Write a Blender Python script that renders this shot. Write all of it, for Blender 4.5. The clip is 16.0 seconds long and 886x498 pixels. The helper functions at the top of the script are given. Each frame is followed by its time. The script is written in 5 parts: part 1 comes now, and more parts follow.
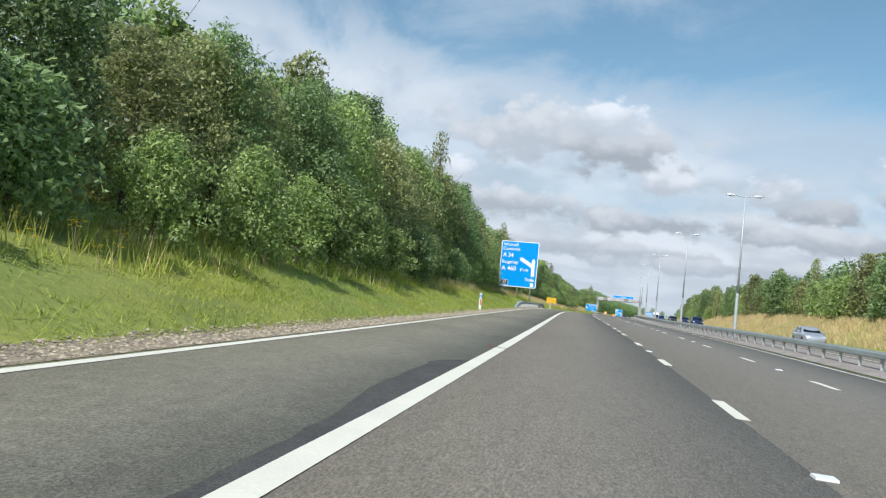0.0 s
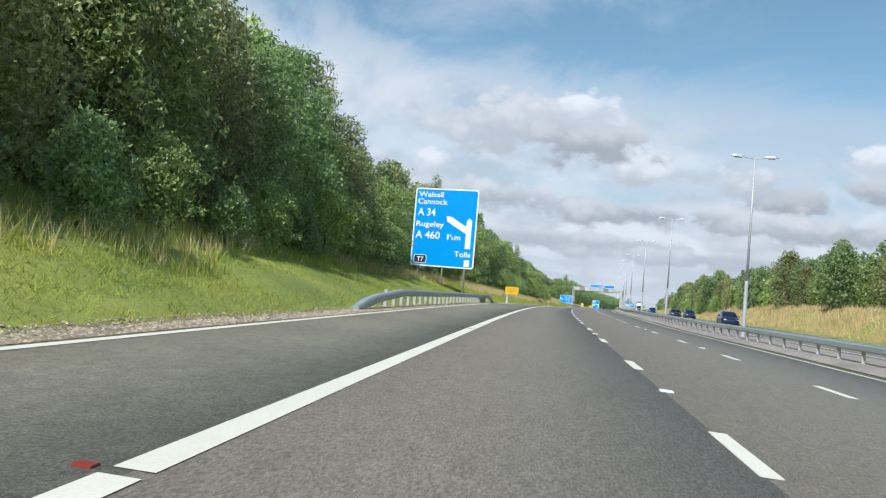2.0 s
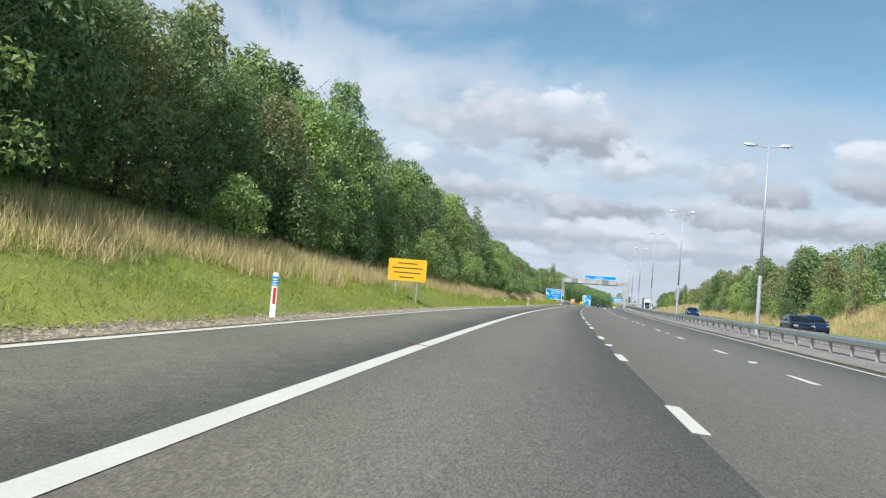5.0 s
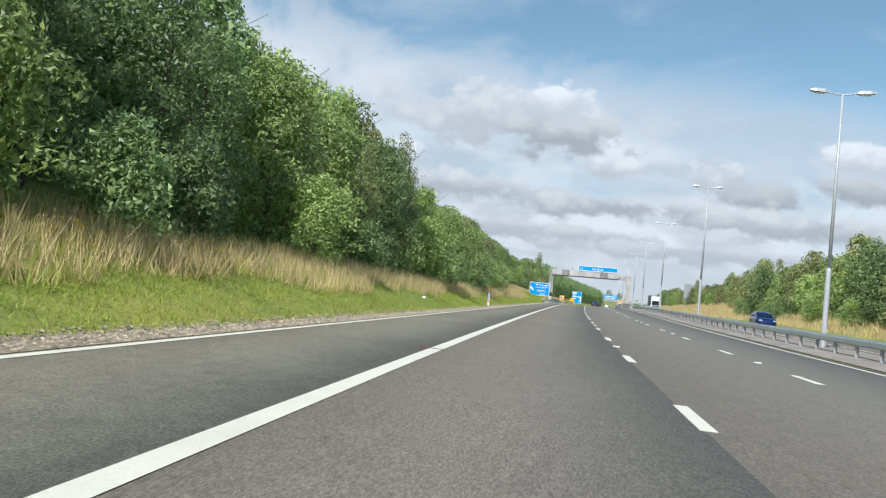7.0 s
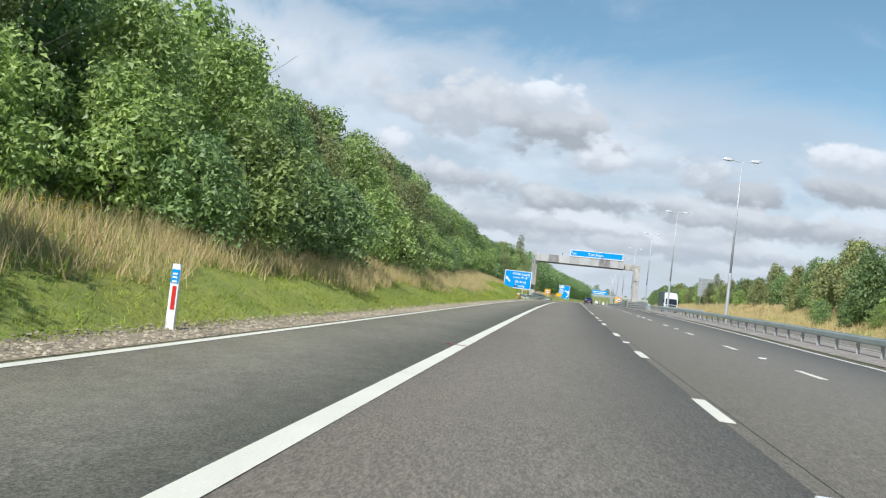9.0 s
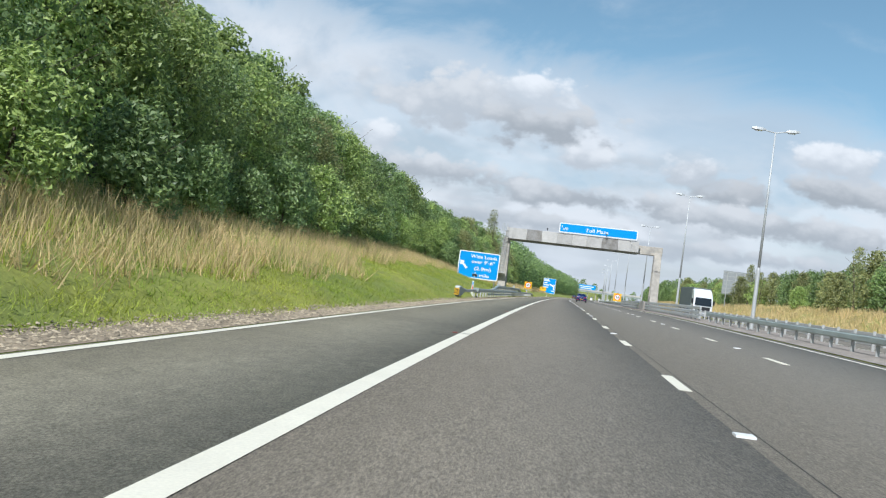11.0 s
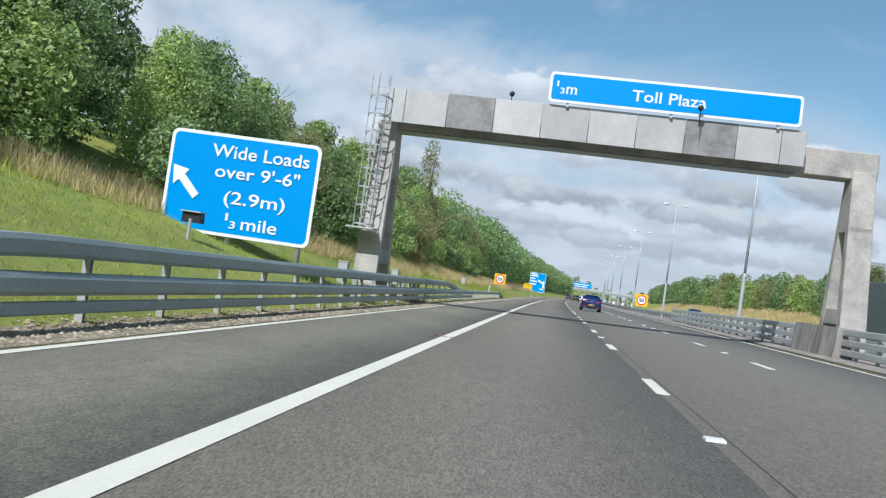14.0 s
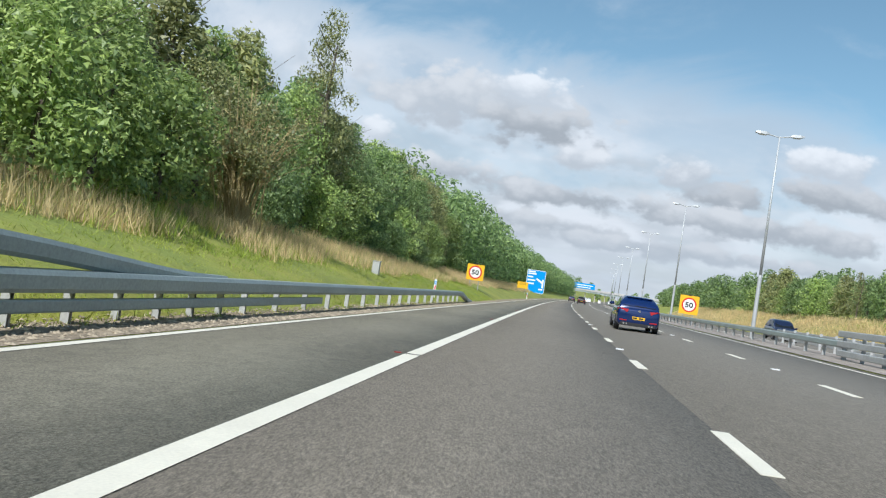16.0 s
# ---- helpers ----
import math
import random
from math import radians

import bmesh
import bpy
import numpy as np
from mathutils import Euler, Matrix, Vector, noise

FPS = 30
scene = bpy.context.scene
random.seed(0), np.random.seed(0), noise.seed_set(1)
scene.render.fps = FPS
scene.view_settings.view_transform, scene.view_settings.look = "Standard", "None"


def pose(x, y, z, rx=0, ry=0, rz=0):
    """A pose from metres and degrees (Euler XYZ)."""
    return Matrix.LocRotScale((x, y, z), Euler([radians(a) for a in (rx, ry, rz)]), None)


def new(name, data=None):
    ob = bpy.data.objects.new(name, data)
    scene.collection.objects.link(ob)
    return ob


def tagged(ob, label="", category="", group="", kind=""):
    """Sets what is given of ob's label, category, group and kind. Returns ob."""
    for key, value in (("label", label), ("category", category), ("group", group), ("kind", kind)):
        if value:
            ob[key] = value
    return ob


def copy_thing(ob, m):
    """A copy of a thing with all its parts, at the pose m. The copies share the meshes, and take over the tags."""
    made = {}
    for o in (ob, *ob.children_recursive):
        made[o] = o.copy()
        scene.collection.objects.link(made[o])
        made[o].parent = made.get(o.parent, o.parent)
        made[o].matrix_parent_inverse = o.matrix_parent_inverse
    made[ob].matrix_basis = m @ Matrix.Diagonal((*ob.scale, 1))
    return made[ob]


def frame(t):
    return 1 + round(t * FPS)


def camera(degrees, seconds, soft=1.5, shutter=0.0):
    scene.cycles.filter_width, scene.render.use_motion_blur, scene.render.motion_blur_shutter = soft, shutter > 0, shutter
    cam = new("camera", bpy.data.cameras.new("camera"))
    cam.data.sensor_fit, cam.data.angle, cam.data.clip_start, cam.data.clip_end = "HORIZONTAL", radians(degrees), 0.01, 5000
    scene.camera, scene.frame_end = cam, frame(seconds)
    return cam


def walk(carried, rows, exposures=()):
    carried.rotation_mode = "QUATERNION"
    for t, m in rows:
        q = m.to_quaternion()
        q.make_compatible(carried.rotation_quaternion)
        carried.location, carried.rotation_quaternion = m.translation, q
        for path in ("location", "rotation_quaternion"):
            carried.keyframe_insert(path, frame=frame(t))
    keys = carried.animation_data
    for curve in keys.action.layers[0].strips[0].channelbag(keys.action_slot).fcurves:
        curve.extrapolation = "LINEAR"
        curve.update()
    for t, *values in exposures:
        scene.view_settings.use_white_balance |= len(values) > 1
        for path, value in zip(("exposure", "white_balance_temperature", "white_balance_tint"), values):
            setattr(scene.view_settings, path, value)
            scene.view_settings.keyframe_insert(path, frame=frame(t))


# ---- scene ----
cam = camera(54.52, 16.0, soft=1.25)
PATH = [
    (0.0, pose(1.555, 0.000, 1.084, 93.116, -5.799, 9.424)),
    (0.5, pose(1.595, 12.544, 1.159, 93.046, -5.233, 9.085)),
    (1.0, pose(1.612, 24.430, 1.252, 93.037, -5.124, 8.478)),
    (1.5, pose(1.586, 36.813, 1.336, 92.903, -4.967, 8.063)),
    (2.0, pose(1.552, 49.491, 1.404, 92.815, -4.936, 7.749)),
    (2.5, pose(1.471, 62.407, 1.459, 92.908, -4.901, 7.658)),
    (3.0, pose(1.364, 75.443, 1.512, 92.936, -4.903, 7.573)),
    (3.5, pose(1.297, 88.771, 1.546, 92.962, -4.806, 7.500)),
    (4.0, pose(1.276, 101.920, 1.556, 92.859, -4.813, 7.235)),
    (4.5, pose(1.262, 115.323, 1.593, 92.699, -4.724, 6.994)),
    (5.0, pose(1.328, 128.734, 1.616, 92.588, -4.755, 6.769)),
    (5.5, pose(1.475, 142.150, 1.626, 92.525, -4.909, 6.559)),
    (6.0, pose(1.694, 155.553, 1.621, 92.478, -5.130, 6.356)),
    (6.5, pose(1.974, 168.920, 1.599, 92.415, -5.365, 6.154)),
    (7.0, pose(2.308, 182.231, 1.559, 92.301, -5.560, 5.943)),
    (7.5, pose(2.693, 195.486, 1.501, 92.138, -5.716, 5.724)),
    (8.0, pose(3.095, 208.783, 1.459, 92.100, -5.829, 5.578)),
    (8.5, pose(3.524, 222.126, 1.426, 91.969, -6.285, 5.379)),
    (9.0, pose(4.017, 235.255, 1.405, 91.869, -6.752, 4.988)),
    (9.5, pose(4.606, 248.294, 1.384, 91.766, -7.098, 4.660)),
    (10.0, pose(5.291, 261.244, 1.363, 91.661, -7.323, 4.395)),
    (10.5, pose(6.047, 274.130, 1.340, 91.564, -7.481, 4.186)),
    (11.0, pose(6.850, 286.976, 1.312, 91.484, -7.626, 4.023)),
    (11.5, pose(7.675, 299.807, 1.276, 91.432, -7.811, 3.899)),
    (12.0, pose(8.523, 312.623, 1.233, 91.406, -8.035, 3.813)),
    (12.5, pose(9.350, 324.894, 1.159, 91.389, -8.105, 3.655)),
    (13.0, pose(10.176, 336.860, 1.086, 91.380, -8.234, 3.566)),
    (13.5, pose(10.997, 348.124, 1.024, 91.359, -8.343, 3.531)),
    (14.0, pose(11.788, 358.992, 0.953, 91.348, -8.389, 3.477)),
    (14.5, pose(12.505, 369.571, 0.844, 91.432, -8.497, 3.385)),
    (15.0, pose(13.150, 379.592, 0.732, 91.407, -8.711, 3.417)),
    (15.5, pose(13.824, 389.749, 0.623, 91.407, -8.633, 3.484)),
    (16.0, pose(14.517, 399.937, 0.510, 91.411, -8.546, 3.519)),
]
# the film's own exposure dips as the big signs fill the picture
EXPOSURE = [(0.0, 0.20, 5980), (2.6, 0.20, 5900), (3.9, 0.06, 5720), (4.5, 0.16, 5880), (7.0, 0.22, 6020), (11.5, 0.22, 6000), (12.6, 0.12, 5820), (14.0, 0.10, 5800), (14.8, 0.18, 5980), (16.0, 0.20, 6000)]
walk(cam, PATH, [(t, e, k, 10) for t, e, k in EXPOSURE])

# ---------------------------------------------------------------- light
SUN_WAY = Vector((0.39, 0.94, -1.0)).normalized()      # the way the sunlight travels
sun_data = bpy.data.lights.new("sun", "SUN")
sun_data.energy, sun_data.angle, sun_data.color = 4.3, radians(0.6), (1.0, 0.975, 0.93)
sun = new("sun", sun_data)
sun.rotation_mode = "QUATERNION"
sun.rotation_quaternion = SUN_WAY.to_track_quat("-Z", "Y")


HEAPS = ((-0.05, 0.200, 0.120, 0.040, 7.6, 5.9), (0.022, 0.185, 0.085, 0.026, 6.9, 4.6), (0.006, 0.222, 0.050, 0.022, 9.1, 6.6), (-0.166, 0.150, 0.030, 0.020, 8.9, 6.6),
         (0.075, 0.148, 0.035, 0.018, 8.4, 6.0), (0.25, 0.133, 0.060, 0.018, 6.6, 4.7), (0.204, 0.152, 0.040, 0.019, 8.7, 6.0), (0.36, 0.146, 0.080, 0.022, 6.9, 4.6),
         (0.36, 0.184, 0.055, 0.024, 9.1, 6.4), (-0.10, 0.115, 0.130, 0.020, 7.6, 5.1), (0.10, 0.105, 0.150, 0.018, 7.3, 4.8), (0.30, 0.100, 0.160, 0.018, 7.4, 5.0),
         (-0.02, 0.070, 0.200, 0.014, 7.2, 5.2), (0.20, 0.060, 0.220, 0.012, 7.2, 5.4))       # across, up, half width, half height, crown, base


def build_world():
    w = bpy.data.worlds.new("sky")
    w.use_nodes = True
    scene.world = w
    nt = w.node_tree
    nt.nodes.clear()
    N, L = nt.nodes.new, nt.links.new

    def math_(op, a, b=None, c=None, clamp=False):
        n = N("ShaderNodeMath")
        n.operation, n.use_clamp = op, clamp
        for i, v in enumerate((a, b, c)):
            if v is None:
                continue
            if isinstance(v, (int, float)):
                n.inputs[i].default_value = v
            else:
                L(v, n.inputs[i])
        return n.outputs[0]

    def ramp(v, lo, hi):
        n = N("ShaderNodeMapRange")
        n.interpolation_type = "SMOOTHSTEP"
        n.inputs["From Min"].default_value, n.inputs["From Max"].default_value = lo, hi
        L(v, n.inputs["Value"])
        return n.outputs["Result"]

    def mix(f, a, b):
        n = N("ShaderNodeMix")
        n.data_type = "RGBA"
        L(f, n.inputs[0])
        for i, v in ((6, a), (7, b)):
            if isinstance(v, tuple):
                n.inputs[i].default_value = (*v, 1)
            else:
                L(v, n.inputs[i])
        return n.outputs[2]

    def fbm(vec, scale, detail, rough, dist=0.0):
        n = N("ShaderNodeTexNoise")
        n.inputs["Scale"].default_value, n.inputs["Detail"].default_value = scale, detail
        n.inputs["Roughness"].default_value, n.inputs["Distortion"].default_value = rough, dist
        L(vec, n.inputs["Vector"])
        return n.outputs["Fac"]

    sky = N("ShaderNodeTexSky")
    sky.sky_type, sky.sun_disc = "NISHITA", False
    sky.sun_elevation = math.asin(-SUN_WAY.z)
    sky.sun_rotation = math.atan2(-SUN_WAY.x, -SUN_WAY.y)
    sky.air_density, sky.dust_density, sky.ozone_density = 1.0, 0.6, 1.2
    tex = N("ShaderNodeTexCoord")
    sep = N("ShaderNodeSeparateXYZ")
    L(tex.outputs["Generated"], sep.inputs[0])
    x, y, z = sep.outputs
    h = math_("MAXIMUM", z, 0.0)
    # heaped cloud, flatter towards the horizon, sampled twice to find its undersides
    def layer(up, wide, seed):
        hh = math_("ADD", h, up)
        com = N("ShaderNodeCombineXYZ")
        L(math_("ADD", x, seed), com.inputs[0])
        L(y, com.inputs[1])
        L(math_("DIVIDE", math_("MULTIPLY", hh, wide), math_("ADD", hh, 0.25)), com.inputs[2])
        return com.outputs[0]

    def lobes(vec, scale):
        n = N("ShaderNodeTexVoronoi")
        n.feature = "SMOOTH_F1"
        n.inputs["Scale"].default_value, n.inputs["Detail"].default_value, n.inputs["Roughness"].default_value = scale, 3, 0.5
        n.inputs["Smoothness"].default_value = 0.35
        L(vec, n.inputs["Vector"])
        return math_("SUBTRACT", 0.5, n.outputs["Distance"])

    def heap(vec, detail=8):
        big, small = fbm(vec, 3.4, 2, 0.45, 0.3), fbm(vec, 8.5, detail, 0.56, 0.3)
        base = math_("ADD", math_("MULTIPLY", big, 0.55), math_("MULTIPLY", small, 0.45))
        return math_("ADD", base, math_("MULTIPLY", lobes(vec, 11.0), 0.13))

    here, above = layer(0.0, 1.15, 5.3), layer(0.028, 1.15, 5.3)
    n1, s1_, s2_ = heap(here), heap(here, 2.4), heap(above, 2.4)
    # the bank of cloud ends along a slanting line, with clear blue above it
    clear = math_("SUBTRACT", h, math_("SUBTRACT", 0.266, math_("MULTIPLY", x, 0.165)))
    veil_n = fbm(layer(0.0, 1.6, 9.1), 4.0, 7, 0.60, 0.5)
    bank = ramp(math_("ADD", clear, math_("MULTIPLY", math_("SUBTRACT", veil_n, 0.5), 0.30)), 0.03, -0.06)
    veil = math_("MULTIPLY", bank, math_("ADD", 0.72, math_("MULTIPLY", ramp(veil_n, 0.33, 0.60), 0.28)))
    wisp = math_("MULTIPLY", ramp(veil_n, 0.52, 0.76), 0.35)
    ahead = ramp(y, 0.25, 0.55)
    heaped = math_("MULTIPLY", math_("SUBTRACT", 1.0, math_("MULTIPLY", ahead, 0.35)), math_("MULTIPLY", ramp(math_("ADD", n1, math_("MULTIPLY", ramp(h, 0.34, 0.06), 0.10)), 0.432, 0.515), ramp(clear, -0.015, -0.10)))
    alpha = math_("MAXIMUM", math_("MAXIMUM", veil, heaped), wisp)
    # thicker cloud above than here means a shaded underside
    under = ramp(math_("SUBTRACT", s2_, s1_), -0.085, 0.075)
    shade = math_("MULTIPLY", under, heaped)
    soft = mix(ramp(veil_n, 0.3, 0.7), (5.3, 6.05, 6.75), (7.8, 8.2, 8.5))
    cloud = mix(heaped, soft, mix(shade, (8.6, 8.75, 8.85), (4.15, 4.5, 4.75)))
    blue = N("ShaderNodeHueSaturation")
    blue.inputs["Hue"].default_value, blue.inputs["Saturation"].default_value, blue.inputs["Value"].default_value = 0.478, 1.0, 1.17
    L(sky.outputs[0], blue.inputs["Color"])
    out = mix(alpha, blue.outputs[0], cloud)
    # heaps of cumulus ahead, each lit on its crown and grey beneath, with ragged edges
    yy = math_("MAXIMUM", y, 0.05)
    u, v = math_("DIVIDE", x, yy), math_("DIVIDE", z, yy)
    com = N("ShaderNodeCombineXYZ")
    L(u, com.inputs[0])
    L(math_("MULTIPLY", v, 1.5), com.inputs[1])
    rag = math_("SUBTRACT", fbm(com.outputs[0], 9.0, 9, 0.62, 0.2), 0.5)
    rag = math_("ADD", math_("MULTIPLY", rag, 2.6), math_("MULTIPLY", lobes(com.outputs[0], 26.0), 0.9))
    for u0, v0, a, b, top, base in HEAPS:
        du, dv = math_("MULTIPLY_ADD", u, 1 / a, -u0 / a), math_("MULTIPLY_ADD", v, 1 / b, -v0 / b)
        far = math_("SQRT", math_("ADD", math_("MULTIPLY", du, du), math_("MULTIPLY", dv, dv)))
        thick = math_("MULTIPLY", ramp(math_("ADD", math_("SUBTRACT", 1.55, far), rag), 0.0, 0.6), ahead)
        lit = ramp(math_("ADD", dv, math_("MULTIPLY", rag, 1.1)), -1.0, 0.6)
        heap_colour = mix(lit, (base * 0.93, base, base * 1.06), (top * 0.975, top, top * 1.015))
        out = mix(thick, out, heap_colour)
    # pale haze low down
    out = mix(math_("MULTIPLY", ramp(h, 0.10, 0.0), 0.6), out, (5.8, 6.4, 6.95))
    bg = N("ShaderNodeBackground")
    bg.inputs["Strength"].default_value = 0.085
    L(out, bg.inputs["Color"])
    o = N("ShaderNodeOutputWorld")
    L(bg.outputs[0], o.inputs["Surface"])


build_world()


# ---------------------------------------------------------------- materials
def material(name, base, rough=0.7, metal=0.0, fine=None, coarse=None, spread=0.25, bump=0.0, bump_scale=60.0,
             tint=None, tint_scale=0.5, island=0.0, random_=0.0, trans=0.0, coat=0.0, spec=0.5, stretch=None, leaf_tint=None, speck=0.0):
    """A surface with variation at two scales, an optional second colour in patches, and relief."""
    m = bpy.data.materials.new(name)
    m.use_nodes = True
    nt = m.node_tree
    nt.nodes.clear()
    N, L = nt.nodes.new, nt.links.new
    bsdf = N("ShaderNodeBsdfPrincipled")
    bsdf.inputs["Roughness"].default_value, bsdf.inputs["Metallic"].default_value = rough, metal
    bsdf.inputs["Specular IOR Level"].default_value = spec
    bsdf.inputs["Coat Weight"].default_value = coat
    out = N("ShaderNodeOutputMaterial")
    geo = N("ShaderNodeNewGeometry")
    pos = geo.outputs["Position"]
    if stretch:
        mp = N("ShaderNodeMapping")
        mp.inputs["Scale"].default_value = stretch
        L(pos, mp.inputs["Vector"])
        pos = mp.outputs["Vector"]

    def noise_(scale, detail=4, rough_=0.6):
        n = N("ShaderNodeTexNoise")
        n.inputs["Scale"].default_value, n.inputs["Detail"].default_value, n.inputs["Roughness"].default_value = scale, detail, rough_
        L(pos, n.inputs["Vector"])
        return n.outputs["Fac"]

    col = N("ShaderNodeRGB")
    col.outputs[0].default_value = (*base, 1)
    c = col.outputs[0]

    def mixc(f, a, b):
        n = N("ShaderNodeMix")
        n.data_type = "RGBA"
        L(f, n.inputs[0])
        L(a, n.inputs[6])
        if isinstance(b, tuple):
            n.inputs[7].default_value = (*b, 1)
        else:
            L(b, n.inputs[7])
        return n.outputs[2]

    if tint:
        r = N("ShaderNodeMapRange")
        r.inputs["From Min"].default_value, r.inputs["From Max"].default_value = 0.40, 0.62
        L(noise_(tint_scale, 6, 0.65), r.inputs["Value"])
        c = mixc(r.outputs["Result"], c, tint)
    if leaf_tint:
        c = mixc(geo.outputs["Random Per Island"], c, leaf_tint)
    value = None
    for src, s in ((noise_(fine) if fine else None, spread), (noise_(coarse) if coarse else None, spread * 0.8),
                   (geo.outputs["Random Per Island"] if island else None, island),
                   (N("ShaderNodeObjectInfo").outputs["Random"] if random_ else None, random_),
                   (noise_(55, 2, 0.5) if speck else None, speck), (noise_(160, 2, 0.5) if speck else None, speck)):
        if src is None:
            continue
        r = N("ShaderNodeMapRange")
        r.inputs["From Min"].default_value, r.inputs["From Max"].default_value = (0.0, 1.0) if s in (island, random_) else (0.25, 0.75)
        r.inputs["To Min"].default_value, r.inputs["To Max"].default_value = 1 - s, 1 + s
        L(src, r.inputs["Value"])
        if value is None:
            value = r.outputs["Result"]
        else:
            mu = N("ShaderNodeMath")
            mu.operation = "MULTIPLY"
            L(value, mu.inputs[0])
            L(r.outputs["Result"], mu.inputs[1])
            value = mu.outputs[0]
    if value is not None:
        hsv = N("ShaderNodeHueSaturation")
        L(value, hsv.inputs["Value"])
        L(c, hsv.inputs["Color"])
        c = hsv.outputs["Color"]
    L(c, bsdf.inputs["Base Color"])
    if bump:
        b = N("ShaderNodeBump")
        b.inputs["Strength"].default_value, b.inputs["Distance"].default_value = bump, 0.02
        L(noise_(bump_scale, 5, 0.7), b.inputs["Height"])
        L(b.outputs[0], bsdf.inputs["Normal"])
    if trans:
        t = N("ShaderNodeBsdfTranslucent")
        L(c, t.inputs["Color"])
        mx = N("ShaderNodeMixShader")
        mx.inputs[0].default_value = trans
        L(bsdf.outputs[0], mx.inputs[1])
        L(t.outputs[0], mx.inputs[2])
        L(mx.outputs[0], out.inputs["Surface"])
    else:
        L(bsdf.outputs[0], out.inputs["Surface"])
    return m


M_LANE = material("asphalt_lane", (0.216, 0.187, 0.144), 0.8, fine=9, coarse=0.35, spread=0.12, bump=0.5, bump_scale=110, tint=(0.196, 0.170, 0.132), tint_scale=0.22, stretch=(1.0, 0.25, 1), speck=0.42)
M_OUTER = material("asphalt_outer", (0.203, 0.181, 0.145), 0.8, fine=9, coarse=0.3, spread=0.12, bump=0.5, bump_scale=110, tint=(0.187, 0.167, 0.134), tint_scale=0.3, stretch=(1.0, 0.25, 1), speck=0.38)
M_SHOULDER = material("asphalt_shoulder", (0.222, 0.202, 0.146), 0.85, fine=7, coarse=0.4, spread=0.18, bump=0.6, bump_scale=80, tint=(0.195, 0.176, 0.128), tint_scale=0.35, stretch=(1.0, 0.5, 1), speck=0.42)
M_PATCH = material("asphalt_patch", (0.075, 0.070, 0.062), 0.85, fine=9, coarse=1.5, spread=0.25, bump=0.5, bump_scale=110, speck=0.45)
M_PAINT = material("road_paint", (0.78, 0.735, 0.60), 0.6, fine=40, coarse=1.2, spread=0.08, bump=0.25, bump_scale=70)
M_EARTH = material("earth", (0.30, 0.24, 0.165), 0.95, fine=14, coarse=0.8, spread=0.3, bump=0.7, bump_scale=18)
M_STONE = material("gravel_stone", (0.36, 0.295, 0.205), 0.9, fine=25, spread=0.15, island=0.55)
M_TURF = material("turf", (0.205, 0.245, 0.05), 0.95, fine=9, coarse=0.35, spread=0.25, bump=0.8, bump_scale=14, tint=(0.30, 0.30, 0.055), tint_scale=0.16)
M_GRASS = material("grass_blade", (0.29, 0.38, 0.055), 0.6, coarse=0.25, spread=0.2, island=0.3, trans=0.4, tint=(0.43, 0.46, 0.075), tint_scale=0.2)
M_STRAW = material("dry_grass", (0.70, 0.535, 0.28), 0.8, coarse=0.3, spread=0.15, island=0.3, trans=0.35, tint=(0.58, 0.465, 0.23), tint_scale=0.25)
M_LEAF = material("leaf", (0.188, 0.283, 0.120), 0.5, coarse=0.25, spread=0.2, island=0.28, random_=0.22, trans=0.5, leaf_tint=(0.32, 0.42, 0.155), spec=0.65)
M_LEAF_LIGHT = material("leaf_light", (0.25, 0.355, 0.122), 0.5, coarse=0.25, spread=0.2, island=0.28, random_=0.22, trans=0.45, leaf_tint=(0.42, 0.51, 0.155), spec=0.65)
M_LEAF_OLIVE = material("leaf_olive", (0.25, 0.295, 0.122), 0.5, coarse=0.25, spread=0.2, island=0.28, random_=0.22, trans=0.45, leaf_tint=(0.41, 0.405, 0.165), spec=0.65)
M_BARK = material("bark", (0.13, 0.105, 0.08), 0.9, fine=12, coarse=2, spread=0.35, bump=0.7, bump_scale=20)
M_STEEL = material("galvanised_steel", (0.47, 0.475, 0.46), 0.55, 0.3, fine=14, coarse=0.7, spread=0.16, bump=0.08, bump_scale=60)
M_RAIL = material("weathered_rail", (0.30, 0.345, 0.325), 0.45, 0.0, fine=20, coarse=0.6, spread=0.2, bump=0.1, bump_scale=60)
M_POLE = material("pole_steel", (0.47, 0.485, 0.48), 0.5, 0.2, fine=10, coarse=0.8, spread=0.1)
M_CONCRETE = material("concrete", (0.47, 0.43, 0.37), 0.85, fine=12, coarse=0.6, spread=0.14, bump=0.3, bump_scale=30, tint=(0.32, 0.30, 0.27), tint_scale=0.9)
M_STAINED = material("stained_concrete", (0.40, 0.375, 0.33), 0.85, fine=10, coarse=1.2, spread=0.14, bump=0.3, bump_scale=30, tint=(0.16, 0.145, 0.125), tint_scale=2.2, stretch=(1.0, 1.0, 0.12))
M_CLAD = [material("cladding_light", (0.47, 0.455, 0.43), 0.6, 0.1, fine=5, coarse=0.7, spread=0.14, random_=0.14, tint=(0.42, 0.405, 0.38), tint_scale=0.8),
          material("cladding_dark", (0.28, 0.27, 0.255), 0.6, 0.1, fine=5, coarse=0.7, spread=0.16, tint=(0.2, 0.185, 0.165), tint_scale=1.6)]
M_BLUE = material("sign_blue", (0.003, 0.275, 0.70), 0.45, coarse=0.8, spread=0.05, spec=0.3)
M_WHITE = material("sign_white", (0.82, 0.82, 0.80), 0.4, coarse=1.0, spread=0.04)
M_BLACK = material("black", (0.018, 0.018, 0.02), 0.5, fine=20, spread=0.15)
